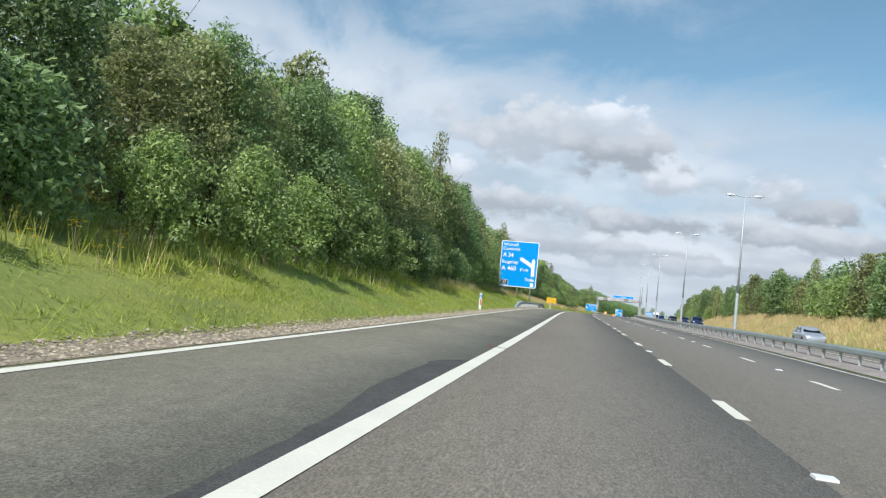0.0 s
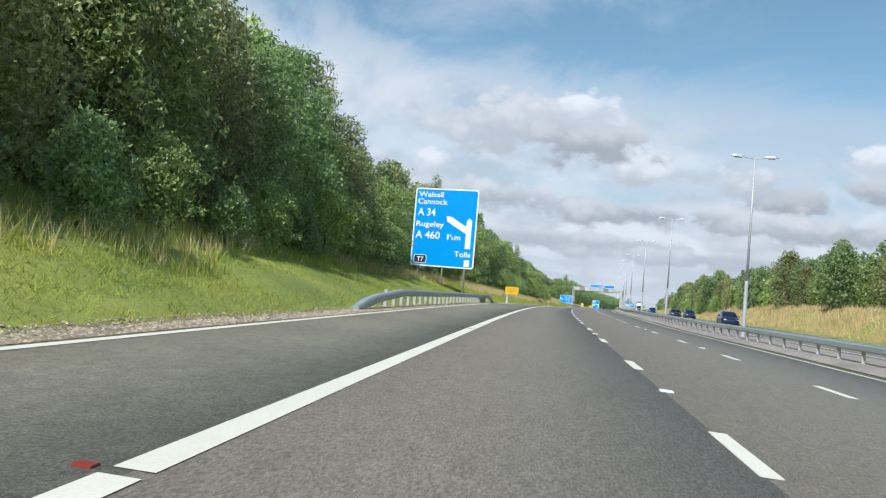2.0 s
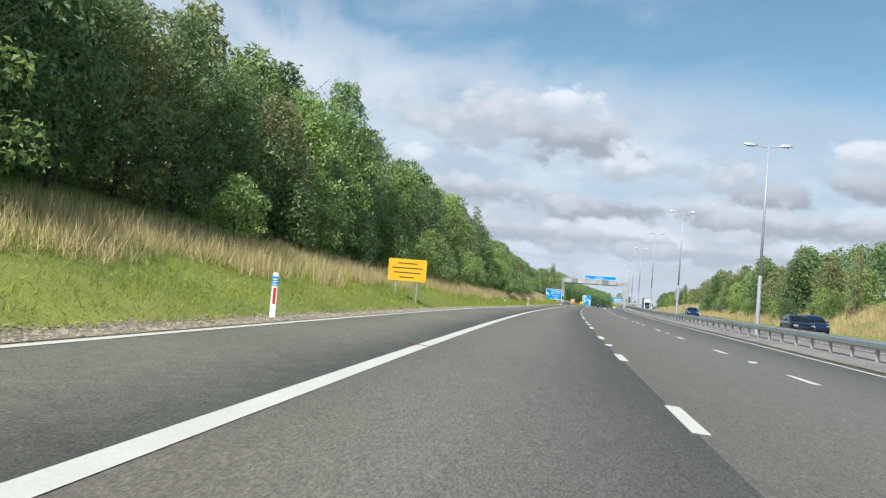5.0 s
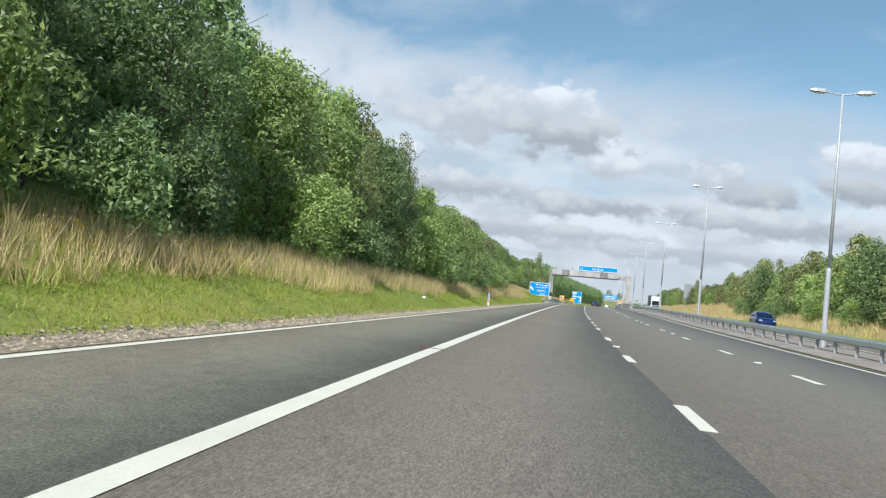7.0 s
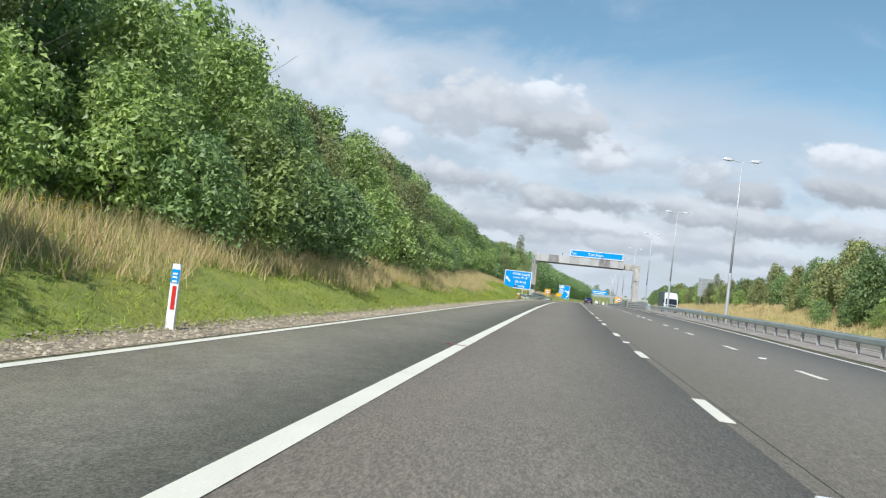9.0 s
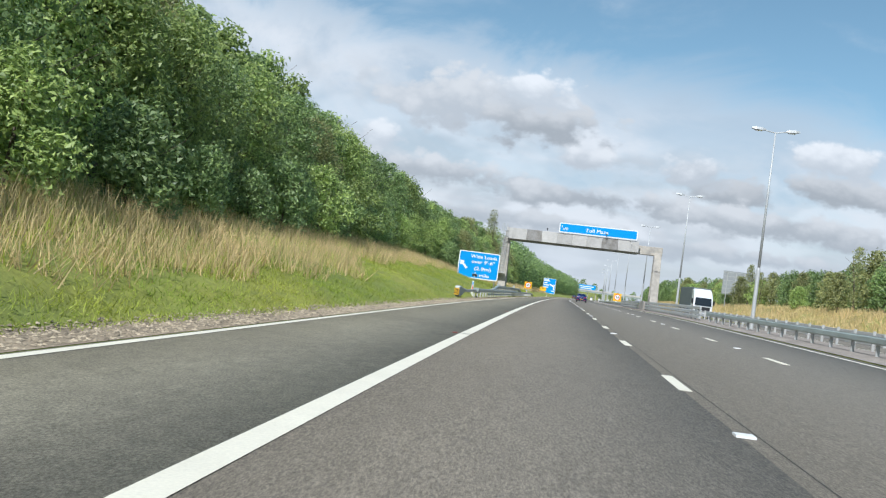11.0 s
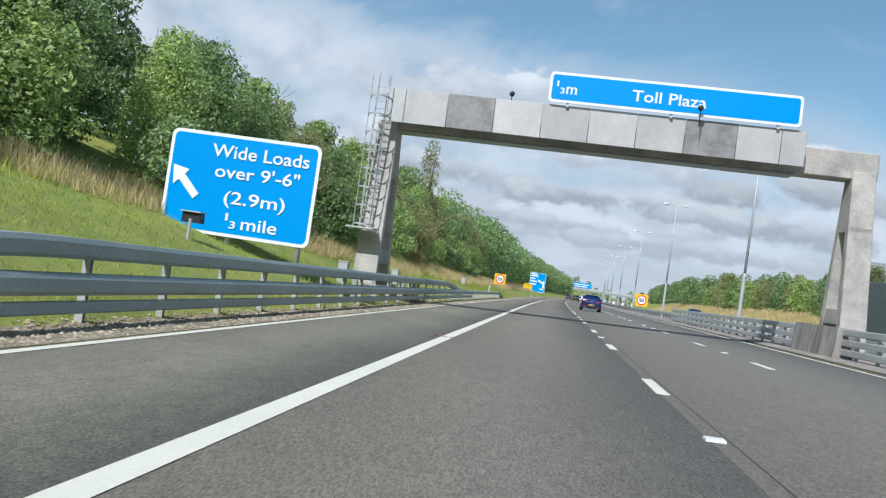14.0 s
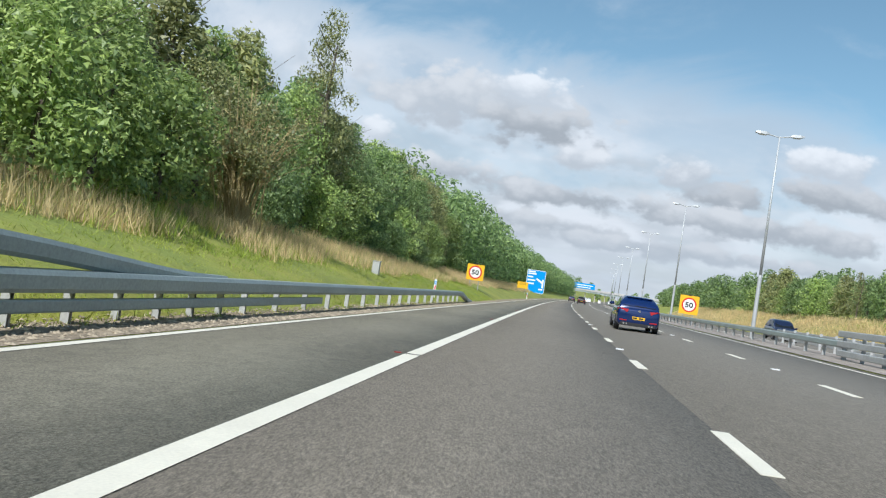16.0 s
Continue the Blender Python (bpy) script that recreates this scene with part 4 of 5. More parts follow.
MARK = piece_mesh("lane_mark", [(-0.085, 0), (0.085, 0), (0.085, 2.0), (-0.085, 2.0)], 0.007, M_PAINT)
STUD = piece_mesh("road_stud", [(-0.09, -0.09), (0.09, -0.09), (0.09, 0.09), (-0.09, 0.09)], 0.022, M_WHITE)
STUD_RED = piece_mesh("road_stud", [(-0.05, -0.045), (0.05, -0.045), (0.05, 0.045), (-0.05, 0.045)], 0.014, material("stud_red", (0.30, 0.04, 0.03), 0.4, fine=60, spread=0.2))
PHASE = 10.79
for k in range(-3, 78):
    for off in (3.537, 7.094):
        lay("lane_mark", MARK, PHASE + 9 * k, off, road)
for k in range(-2, 38):
    for off in (3.537, 7.094):
        lay("road_stud", STUD, PHASE - 3.5 + 18 * k, off, road)
    lay("road_stud", STUD_RED, 17.45 + 17.96 * k, -0.22, road)

# litter by the barrier
r5 = np.random.default_rng(21)
bm = bmesh.new()
bmesh.ops.create_icosphere(bm, subdivisions=3, radius=0.13)
for v in bm.verts:
    v.co *= 1 + 0.45 * noise.noise(v.co * 13.0)
    v.co.z *= 0.65
bag = part("crumpled_bag", bm, M_WHITE)
bag.matrix_world = stand(348.4, -4.2, 0.05)
tagged(bag, "crumpled white plastic bag lying on gravel", "litter")
copy_thing(bag, stand(225.2, -4.97, 0.06))["label"] = "crumpled white plastic bag lying on mown grass"
bm = bmesh.new()
solid(bm, [(-0.08, 0.0), (0.09, 0.0), (0.07, 0.10), (-0.02, 0.13)], 0.05)
scrap = part("rubber_scrap", bm, M_BLACK)
scrap.matrix_world = stand(348.5, -4.0, 0.0, 25)
tagged(scrap, "torn black rubber scrap lying on gravel", "litter")


# ---------------------------------------------------------------- trees and shrubs
def leaf_cloud(rng, blobs, count, size, droop=0.0, core=0.72, flat=1.0, three=False):
    """Leaves scattered in the outer shell of some round masses: vertices and quads."""
    b = np.array(blobs)                                   # x y z rx rz
    area = b[:, 3] * (b[:, 3] + b[:, 4])
    pick = rng.choice(len(b), count, p=area / area.sum())
    d = rng.normal(size=(count, 3))
    d /= np.linalg.norm(d, axis=1)[:, None]
    d[:, 2] = np.where(d[:, 2] < -0.55, -d[:, 2], d[:, 2])
    rad = core + (1.12 - core) * rng.random(count) ** 0.7
    c = b[pick, :3] + d * rad[:, None] * np.stack([b[pick, 3], b[pick, 3], b[pick, 4]], 1)
    # twigs: leaves come in small sprays that share a direction
    c += rng.normal(size=(count, 3)) * 0.10
    nrm = d + rng.normal(size=(count, 3)) * 0.75 + [0, 0, 0.35]
    nrm /= np.linalg.norm(nrm, axis=1)[:, None]
    t = np.cross(nrm, rng.normal(size=(count, 3)) + [0, 0, -droop])
    t /= np.linalg.norm(t, axis=1)[:, None]
    u = np.cross(nrm, t)
    if droop:
        u = u * (1 - droop) + np.array([0, 0, -1.0]) * droop
    sz = size * (0.6 + 0.8 * rng.random(count))[:, None]
    bend = nrm * sz * 0.18
    if three:                                             # plain three-cornered leaves for trees farther off
        v = np.stack([c - u * sz * 0.62 - t * sz * 0.28, c + u * sz * 0.70, c + t * sz * 0.44 - u * sz * 0.10], 1).reshape(-1, 3)
        return v, np.arange(count * 3).reshape(-1, 3)
    v = np.stack([c - u * sz * 0.55, c + t * sz * 0.33 * flat - bend, c + u * sz * 0.6, c - t * sz * 0.33 * flat - bend], 1).reshape(-1, 3)
    f = np.arange(count * 4).reshape(-1, 4)
    return v, f


def limb_mesh(rng, height, radius, crown, lean=0.3):
    bm = bmesh.new()
    top = Vector((rng.normal() * lean, rng.normal() * lean, height * 0.82))
    pts = [Vector((0, 0, -0.4)), Vector((top.x * 0.3, top.y * 0.2, height * 0.3)), Vector((top.x * 0.7, top.y * 0.7, height * 0.6)), top]
    rs = [radius * 1.25, radius * 0.8, radius * 0.5, radius * 0.15]
    for a, b, r1, r2 in zip(pts, pts[1:], rs, rs[1:]):
        rod(bm, a, b, r1, r2, 7, False)
    for i in range(7):
        k = 0.22 + 0.6 * i / 6
        a = Vector((top.x * k, top.y * k, height * k * 0.95))
        w = rng.uniform(0, 2 * math.pi)
        reach = crown * rng.uniform(0.5, 0.85)
        b = a + Vector((math.cos(w) * reach, math.sin(w) * reach, reach * rng.uniform(0.4, 0.9)))
        rod(bm, a, (a + b) / 2 + Vector((0, 0, -0.1)), radius * 0.4 * (1.1 - k), radius * 0.25 * (1.1 - k), 5, False)
        rod(bm, (a + b) / 2 + Vector((0, 0, -0.1)), b, radius * 0.25 * (1.1 - k), radius * 0.06, 5, False)
    return bm


def tree_proto(seed, height, width, count, leaf, mat, label, low=0.12, droop=0.0, narrow=False, category="tree", masses=34, three=False):
    rng = np.random.default_rng(seed)
    t = empty(category if category == "shrub" else "tree", Matrix(), label, category)
    blobs = []
    for i in range(masses):
        k = (i + 0.5) / masses
        z = height * (low + (0.93 - low) * k)
        prof = math.sin(math.pi * min(0.97, 0.22 + 0.74 * k)) ** (0.8 if not narrow else 1.1)
        r = width / 2 * prof
        a = i * 2.4 + rng.uniform(-0.5, 0.5)
        off = r * rng.uniform(0.35, 0.78)
        br = max(0.35, width * (0.09 if narrow else 0.105) * rng.uniform(0.6, 1.5))
        blobs.append((math.cos(a) * off, math.sin(a) * off, z, br * 1.15, br * rng.uniform(0.75, 1.05) * (1.5 if narrow else 1)))
    for i in range(5):
        k = (i + 0.5) / 5
        z = height * (low + 0.06 + (0.80 - low) * k)
        br = width * (0.24 if not narrow else 0.2) * math.sin(math.pi * (0.25 + 0.6 * k))
        blobs.append((rng.normal() * 0.2, rng.normal() * 0.2, z, br, br * 1.1))
    part("trunk", limb_mesh(rng, height, 0.02 * height, width / 2), M_BARK, t)
    v, f = leaf_cloud(rng, blobs, count, leaf, droop, three=three)
    # twigs that break the outline
    n2 = count // 9
    v2, f2 = leaf_cloud(rng, blobs, n2, leaf * 0.8, droop, core=1.05, three=three)
    v2 = v2 + np.repeat(rng.normal(size=(n2, 3)) * 0.16, 3 if three else 4, axis=0)
    raw("crown", np.concatenate([v, v2]), np.concatenate([f, f2 + len(v)]), mat, t)
    return t


TREES = [tree_proto(1, 8.6, 6.0, 10400, 0.155, M_LEAF, "broad dark green broadleaf tree on the grassy bank", 0.06, three=True, masses=42),
         tree_proto(2, 7.4, 5.6, 10200, 0.152, M_LEAF_LIGHT, "bushy mid green broadleaf tree on the grassy bank", 0.04, three=True, masses=42),
         tree_proto(3, 9.4, 5.4, 10400, 0.155, M_LEAF, "tall dark green broadleaf tree in a dense belt", 0.08, three=True, masses=42),
         tree_proto(4, 8.2, 5.8, 10200, 0.152, M_LEAF_OLIVE, "olive green broadleaf tree in a dense belt", 0.05, three=True, masses=42),
         tree_proto(5, 11.5, 4.0, 7200, 0.16, M_LEAF_OLIVE, "slender silver birch with drooping fine twigs", 0.04, 0.5, True, masses=36, three=True)]
SHRUBS = [tree_proto(11, 3.2, 3.8, 4600, 0.14, M_LEAF, "low dense dark green shrub at the wood's edge", 0.02, category="shrub", masses=18, three=True),
          tree_proto(12, 4.2, 4.2, 5200, 0.14, M_LEAF_LIGHT, "leafy light green shrub at the wood's edge", 0.02, category="shrub", masses=20, three=True)]
BACK_TREES = [tree_proto(31, 8.4, 5.8, 5200, 0.25, M_LEAF, "dark green broadleaf tree inside a dense belt", 0.05, three=True),
              tree_proto(32, 8.8, 5.6, 5200, 0.25, M_LEAF_OLIVE, "olive green broadleaf tree inside a dense belt", 0.05, three=True),
              tree_proto(33, 8.0, 5.6, 5200, 0.25, M_LEAF_LIGHT, "mid green broadleaf tree inside a dense belt", 0.05, three=True)]
FAR_TREES = [tree_proto(21, 7.5, 6.6, 4300, 0.28, M_LEAF, "rounded green tree on the far bank", 0.03, three=True),
             tree_proto(22, 8.5, 6.0, 4300, 0.28, M_LEAF_OLIVE, "rounded olive green tree on the far bank", 0.03, three=True),
             tree_proto(23, 6.0, 6.4, 4300, 0.28, M_LEAF_LIGHT, "low spreading light green tree on the far bank", 0.02, three=True),
             tree_proto(24, 10.5, 3.9, 3600, 0.23, M_LEAF_OLIVE, "slender drooping birch on the far bank", 0.08, 0.5, True, three=True)]
for p in TREES + SHRUBS + BACK_TREES + FAR_TREES:                       # the first of each kind stands behind the camera
    p.matrix_world = stand(-30 - 9 * (TREES + SHRUBS + BACK_TREES + FAR_TREES).index(p), -13)


def edge(s):
    """How far the wood's edge stands from the shoulder line."""
    return float(np.interp(s, [-60, 45, 60, 100, 140, 180, 205, 250, 295, 328, 350, 366, 380, 390, 398, 408, 455, 480, 560, 900], [7.7, 7.7, 8.4, 9.6, 10.0, 9.4, 8.6, 7.5, 7.7, 11.6, 13.2, 14.0, 13.6, 11.0, 9.8, 10.3, 10.2, 9.5, 9.5, 9.5]))


def plant(proto, s, off, scale, rng, sink=0.15, tall=None):
    """A copy of a tree. tall: its own height as a share of the model's, where that differs from its width."""
    m = stand(s, off, -sink * scale, rng.uniform(0, 360))
    t = copy_thing(proto, m)
    t.scale = (scale * rng.uniform(0.9, 1.12), scale * rng.uniform(0.9, 1.12), tall or scale)
    return t


def wood_top(s, off, up=0.0):
    """Height of a tree at off whose top keeps the wood's skyline as it is seen from the nearside lane."""
    line = float(np.interp(s, [0, 27, 37, 46, 58, 66, 80, 100, 108, 123, 138, 147, 158, 170, 190, 205, 246, 258, 270, 345, 362, 377, 403, 420, 436, 460, 480, 520, 560],
                           [10.3, 10.3, 10.9, 12.4, 12.0, 12.8, 13.0, 13.0, 10.7, 10.5, 12.2, 12.8, 11.4, 11.8, 12.4, 12.6, 12.6, 11.0, 10.3, 10.6, 9.6, 10.2, 9.3, 9.6, 10.4, 11.0, 11.0, 12.0, 12.4]))
    base = float(surface(s, -off) - np.interp(s, SG, RZ))
    return 1.1 + (line - 1.1) * (2.2 + off) / 15.2 - base + up


HEIGHTS = {p: h for p, h in zip(TREES + BACK_TREES, (8.6, 7.4, 9.4, 8.2, 11.5, 8.4, 8.8, 8.0))}


def wood_tree(proto, s, off, share, rng, label=""):
    k = max(0.35, wood_top(s, off) * share / (HEIGHTS[proto] * 0.97))
    t = plant(proto, s, -off, 0.45 * k + 0.55 * max(0.78, min(1.0, k)), rng, 0.15, k)
    t["group"] = "trees of the wood"
    if label:
        t["label"] = label
    return t


rng = np.random.default_rng(7)
s = -24.0
while s < 500:                                             # front row of the left wood
    e = edge(s)
    if 427.0 < s < 434.5:                                  # a half-dead bush stands here
        s = 434.6
    if 240.0 < s < 257.0:                                  # the wood stands back behind a rounded bush
        s = 257.2
    kind = rng.choice([0, 1, 2, 3, 4], p=[0.25, 0.28, 0.19, 0.20, 0.08])
    kind = 1 if s < 45 and kind == 4 else kind               # no bare birch stems near the start
    wood_tree(TREES[kind], s, e + 2.6 + rng.uniform(-0.7, 0.9), rng.uniform(0.72, 0.98), rng)
    s += rng.uniform(3.4, 4.7) * float(np.interp(s, [150, 200], [1.0, 1.1]))
s = -22.0
while s < 500:                                             # second row, higher up
    wood_tree(BACK_TREES[rng.integers(3)], s, edge(s) + 6.0 + rng.uniform(-1, 1.2), rng.uniform(0.86, 1.0), rng)
    s += rng.uniform(4.4, 6.2) * float(np.interp(s, [200, 260], [1.0, 0.8]))
for q, o, share, kind, lb in ((25.5, 10.3, 1.0, 0, "broad dark green tree overhanging the grassy bank"), (33.0, 9.9, 1.04, 0, "broad dark green tree overhanging the grassy bank"),
                              (40.0, 10.4, 1.02, 1, "broad leafy tree overhanging the grassy bank"), (47.0, 11.4, 1.08, 2, "tall dark broadleaf tree above its neighbours"), (74.0, 11.6, 1.33, 4, "tall silver birch with drooping twigs above the wood"),
                              (94.0, 12.6, 1.08, 2, "tall dark broadleaf tree above its neighbours"), (99.0, 12.6, 1.12, 4, "slender birch rising above the wood"),
                              (146.5, 12.8, 1.14, 4, "slender birch rising above the wood"), (181.0, 12.4, 1.24, 2, "tall dark broadleaf tree above its neighbours"),
                              (253.0, 12.6, 1.26, 4, "tall drooping birch leaning out of the wood"), (446.5, 12.4, 1.62, 4, "tall slender birch rising above the wood")):
    wood_tree(TREES[kind], q, o, share, rng, lb)
s = -10.0
while s < 480:                                             # shrubs along the edge
    if rng.random() < 0.9 and not 426 < s < 434:
        t = plant(SHRUBS[rng.integers(2)], s, -(edge(s) + 0.1 + rng.uniform(-0.5, 0.5)), rng.uniform(0.55, 0.95) * float(np.interp(s, [120, 180], [0.95, 1.2])), rng, 0.1)
        t["group"] = "shrubs of the wood's edge"
    s += rng.uniform(3.5, 6.0)
s = 30.0
while s < 560:                                             # far bank, beyond the other carriageway
    h = float(np.interp(s, [0, 180, 260, 330, 380, 420, 500, 600], [0.80, 0.84, 0.86, 0.92, 0.68, 0.62, 0.66, 0.85]))
    t = plant(FAR_TREES[rng.choice(4, p=[0.3, 0.3, 0.28, 0.12])], s, float(np.interp(s, [200, 232, 320, 350, 390], [35.5, 32.6, 32.2, 33.5, 35.5])) + rng.uniform(-1.5, 2.5), h * rng.uniform(0.85, 1.25), rng, 0.1)
    t["group"] = "trees of the far bank"
    s += rng.uniform(3.3, 5.0)
for q in np.arange(228, 345, 5.2):                         # low shrubs at the foot of the far bank
    plant(SHRUBS[rng.integers(2)], q + rng.uniform(-2, 2), 30.2 + rng.uniform(-0.9, 1.2), rng.uniform(0.5, 1.0), rng, 0.1)["label"] = "low green shrub at the foot of the far bank"
plant(SHRUBS[1], 255.4, -9.6, 0.95, rng, 0.1)["label"] = "rounded bushy light green tree leaning out over dry grass"
plant(SHRUBS[1], 250.6, -9.7, 0.8, rng, 0.1)


def far_wood(name, spots, rng, label, per=1050, leaf=0.48):
    vs, fs, n = [], [], 0
    for (sx, ox, h) in spots:
        base = spot(sx, ox)
        w = h * 0.75
        bl = []
        for i in range(9):
            k = (i + 0.5) / 9
            a = i * 2.4
            r = w / 2 * math.sin(math.pi * (0.2 + 0.72 * k))
            bl.append((math.cos(a) * r * 0.55, math.sin(a) * r * 0.55, h * (0.05 + 0.85 * k), w * 0.26, w * 0.22))
        v, f = leaf_cloud(rng, bl, per, leaf, three=True)
        vs.append(v + base)
        fs.append(f + n)
        n += len(v)
    ob = raw(name, np.concatenate(vs), np.concatenate(fs), M_LEAF)
    return tagged(ob, label, "woodland", kind="stuff")


left_spots = [(x, -(edge(x) + 2.5 + 3.2 * (575 < x < 628) + r * 5.5 + rng.uniform(-1, 1)), rng.uniform(8, 11)) for r in (0, 1) for x in np.arange(501, 900, 5.5)]
far_wood("woodland", left_spots, rng, "dense green wood running on along the bank")
back_spots = [(x, -(edge(x) + 13 + rng.uniform(-1, 2)), rng.uniform(6.0, 7.6) * float(np.interp(x, [150, 240], [1, 0.85]))) for x in np.arange(-20, 500, 6.5)]
far_wood("woodland", back_spots, rng, "upper rows of the dense wood on the bank", per=700, leaf=0.46)
right_spots = [(x, 42.5 + rng.uniform(-2, 3), rng.uniform(6, 8.5) * float(np.interp(x, [340, 400], [1.0, 0.72]))) for x in np.arange(40, 560, 6)]
right_spots += [(x, 48 + rng.uniform(-2, 3) + max(0, x - 760) * 0.12, rng.uniform(6, 8)) for x in np.arange(560, 980, 7)]
right_spots += [(x, 36 + rng.uniform(-2, 3) + max(0, x - 760) * 0.12, rng.uniform(6, 8)) for x in np.arange(560, 960, 7)]
far_wood("woodland", right_spots, rng, "green wood covering the far bank", per=800, leaf=0.46)
hill_spots = [(1250 + rng.uniform(-60, 60), x, rng.uniform(9, 14)) for x in np.arange(-260, 420, 11)]
far_wood("woodland", hill_spots, rng, "distant line of trees on the skyline", per=320, leaf=1.3)


# ---------------------------------------------------------------- grass, straw and stones
def blades(name, count, s0, s1, off_fn, h_fn, mat, rng, width, label, per=4, spread=0.10, lean=0.35):
    ss = rng.uniform(s0, s1, count)
    oo, keep = off_fn(ss, rng)
    ss, oo = ss[keep], oo[keep]
    base = spot(ss, oo, -0.03)
    n = len(ss)
    hh = h_fn(ss, oo, rng)
    c = np.repeat(base, per, 0) + np.concatenate([rng.normal(size=(n * per, 2)) * spread, np.zeros((n * per, 1))], 1)
    h = np.repeat(hh, per) * rng.uniform(0.6, 1.15, n * per)
    a = rng.uniform(0, 2 * math.pi, n * per)
    side = np.stack([np.cos(a), np.sin(a), 0 * a], 1) * (width * rng.uniform(0.6, 1.3, n * per))[:, None]
    tip = c + np.stack([rng.normal(size=n * per) * lean * h, rng.normal(size=n * per) * lean * h, h], 1)
    v = np.stack([c - side, c + side, tip], 1).reshape(-1, 3)
    f = np.arange(n * per * 3).reshape(-1, 3)
    return tagged(raw(name, v, f, mat), label, "grass", kind="stuff")


def edges(ss):
    return np.array([edge(q) for q in ss])


def tall_inner(ss):
    """Where the mown strip ends and the tall dry grass begins."""
    return np.interp(ss, [-20, 70, 75, 126, 133, 200, 290, 312, 318, 329, 340, 350, 376, 390, 402, 500], [6.2, 6.3, 7.6, 7.8, 6.4, 5.7, 5.4, 5.3, 6.0, 7.9, 8.9, 9.5, 10.4, 9.0, 7.0, 6.9]) + 0.4 * np.sin(ss * 0.35) + 0.25 * np.sin(ss * 0.9)


def off_short(ss, rng):
    e = tall_inner(ss) + 0.6
    return -(3.85 + (e - 3.85) * rng.random(len(ss))), np.ones(len(ss), bool)


def off_tall(ss, rng):
    a, b = tall_inner(ss), edges(ss) + 0.7
    o = a + (b - a) * rng.random(len(ss))
    gap = np.sin(ss * 0.13) + 0.5 * np.sin(ss * 0.41 + 1) > np.where(ss > 140, -1.25, -0.7)
    early = rng.random(len(ss)) < np.interp(ss, [-20, 40, 120, 132, 480], [0.05, 0.06, 0.35, 1, 1])
    return -o, gap & early


def off_rough(ss, rng):
    a, b = tall_inner(ss), edges(ss) + 2.0
    return -(a + (b - a) * rng.random(len(ss))), np.ones(len(ss), bool)


blades("verge_grass", 56000, -10, 480, off_short, lambda s_, o_, r: 0.06 + 0.10 * r.random(len(s_)), M_GRASS, rng, 0.009, "short mown green grass on the verge", 6, 0.15, 0.8)
blades("rough_grass", 15000, -10, 480, off_rough, lambda s_, o_, r: 0.28 + 0.3 * r.random(len(s_)), M_GRASS, rng, 0.014, "rough uncut green grass below the trees", 5, 0.10)
blades("dry_grass", 47000, -10, 600, off_tall, lambda s_, o_, r: 0.38 + 0.42 * r.random(len(s_)), M_STRAW, rng, 0.012, "tall dry straw-coloured grass along the bank", 5, 0.10, 0.33)
blades("dry_grass", 25000, 60, 640, lambda ss, r: (27.6 + 7.0 * r.random(len(ss)), np.ones(len(ss), bool)), lambda s_, o_, r: 0.5 + 0.4 * r.random(len(s_)), M_STRAW, rng, 0.03,
       "tall dry straw-coloured grass on the far bank", 5, 0.2)


def stones(name, count, s0, s1, o0, o1, rng, label):
    ss, oo = rng.uniform(s0, s1, count), rng.uniform(o0, o1, count)
    base = spot(ss, oo, 0.010)
    octa = np.array([(1, 0, 0), (0, 1, 0), (-1, 0, 0), (0, -1, 0), (0, 0, 0.7), (0, 0, -0.5)], float)
    fo = np.array([(0, 1, 4), (1, 2, 4), (2, 3, 4), (3, 0, 4)])
    sz = rng.uniform(0.016, 0.044, count)[:, None, None]
    v = octa[None] * (1 + 0.35 * rng.normal(size=(count, 6, 3)))
    a = rng.uniform(0, 6.28, count)
    ca, sa = np.cos(a)[:, None], np.sin(a)[:, None]
    v = np.stack([v[..., 0] * ca - v[..., 1] * sa, v[..., 0] * sa + v[..., 1] * ca, v[..., 2] * 0.75], -1) * sz + base[:, None, :]
    f = (fo[None] + 6 * np.arange(count)[:, None, None]).reshape(-1, 3)
    return tagged(raw(name, v.reshape(-1, 3), f, M_STONE), label, "gravel", kind="stuff")


bed = strip("gravel_bed", -4.0, LEFT_EDGE - 0.02, -60, 900, 0.006, M_EARTH, across=(-3.95, -3.9, -3.6, -3.3))
tagged(bed, "brown stony earth strip beside the hard shoulder", "gravel strip", kind="structure")
stones("gravel", 66000, -2, 450, -4.1, -3.02, rng, "loose pale brown stones beside the hard shoulder")
median = strip("central_reserve", RIGHT_EDGE + 0.02, 15.55, -60, 1200, 0.03, material("reserve_gravel", (0.30, 0.26, 0.22), 0.95, fine=10, coarse=0.7, spread=0.3, bump=0.6, bump_scale=25), across=(11.5, 12.3, 13.5, 14.6, 15.4))
tagged(median, "grey brown gravel surface of the central reserve", "central reserve", kind="structure")


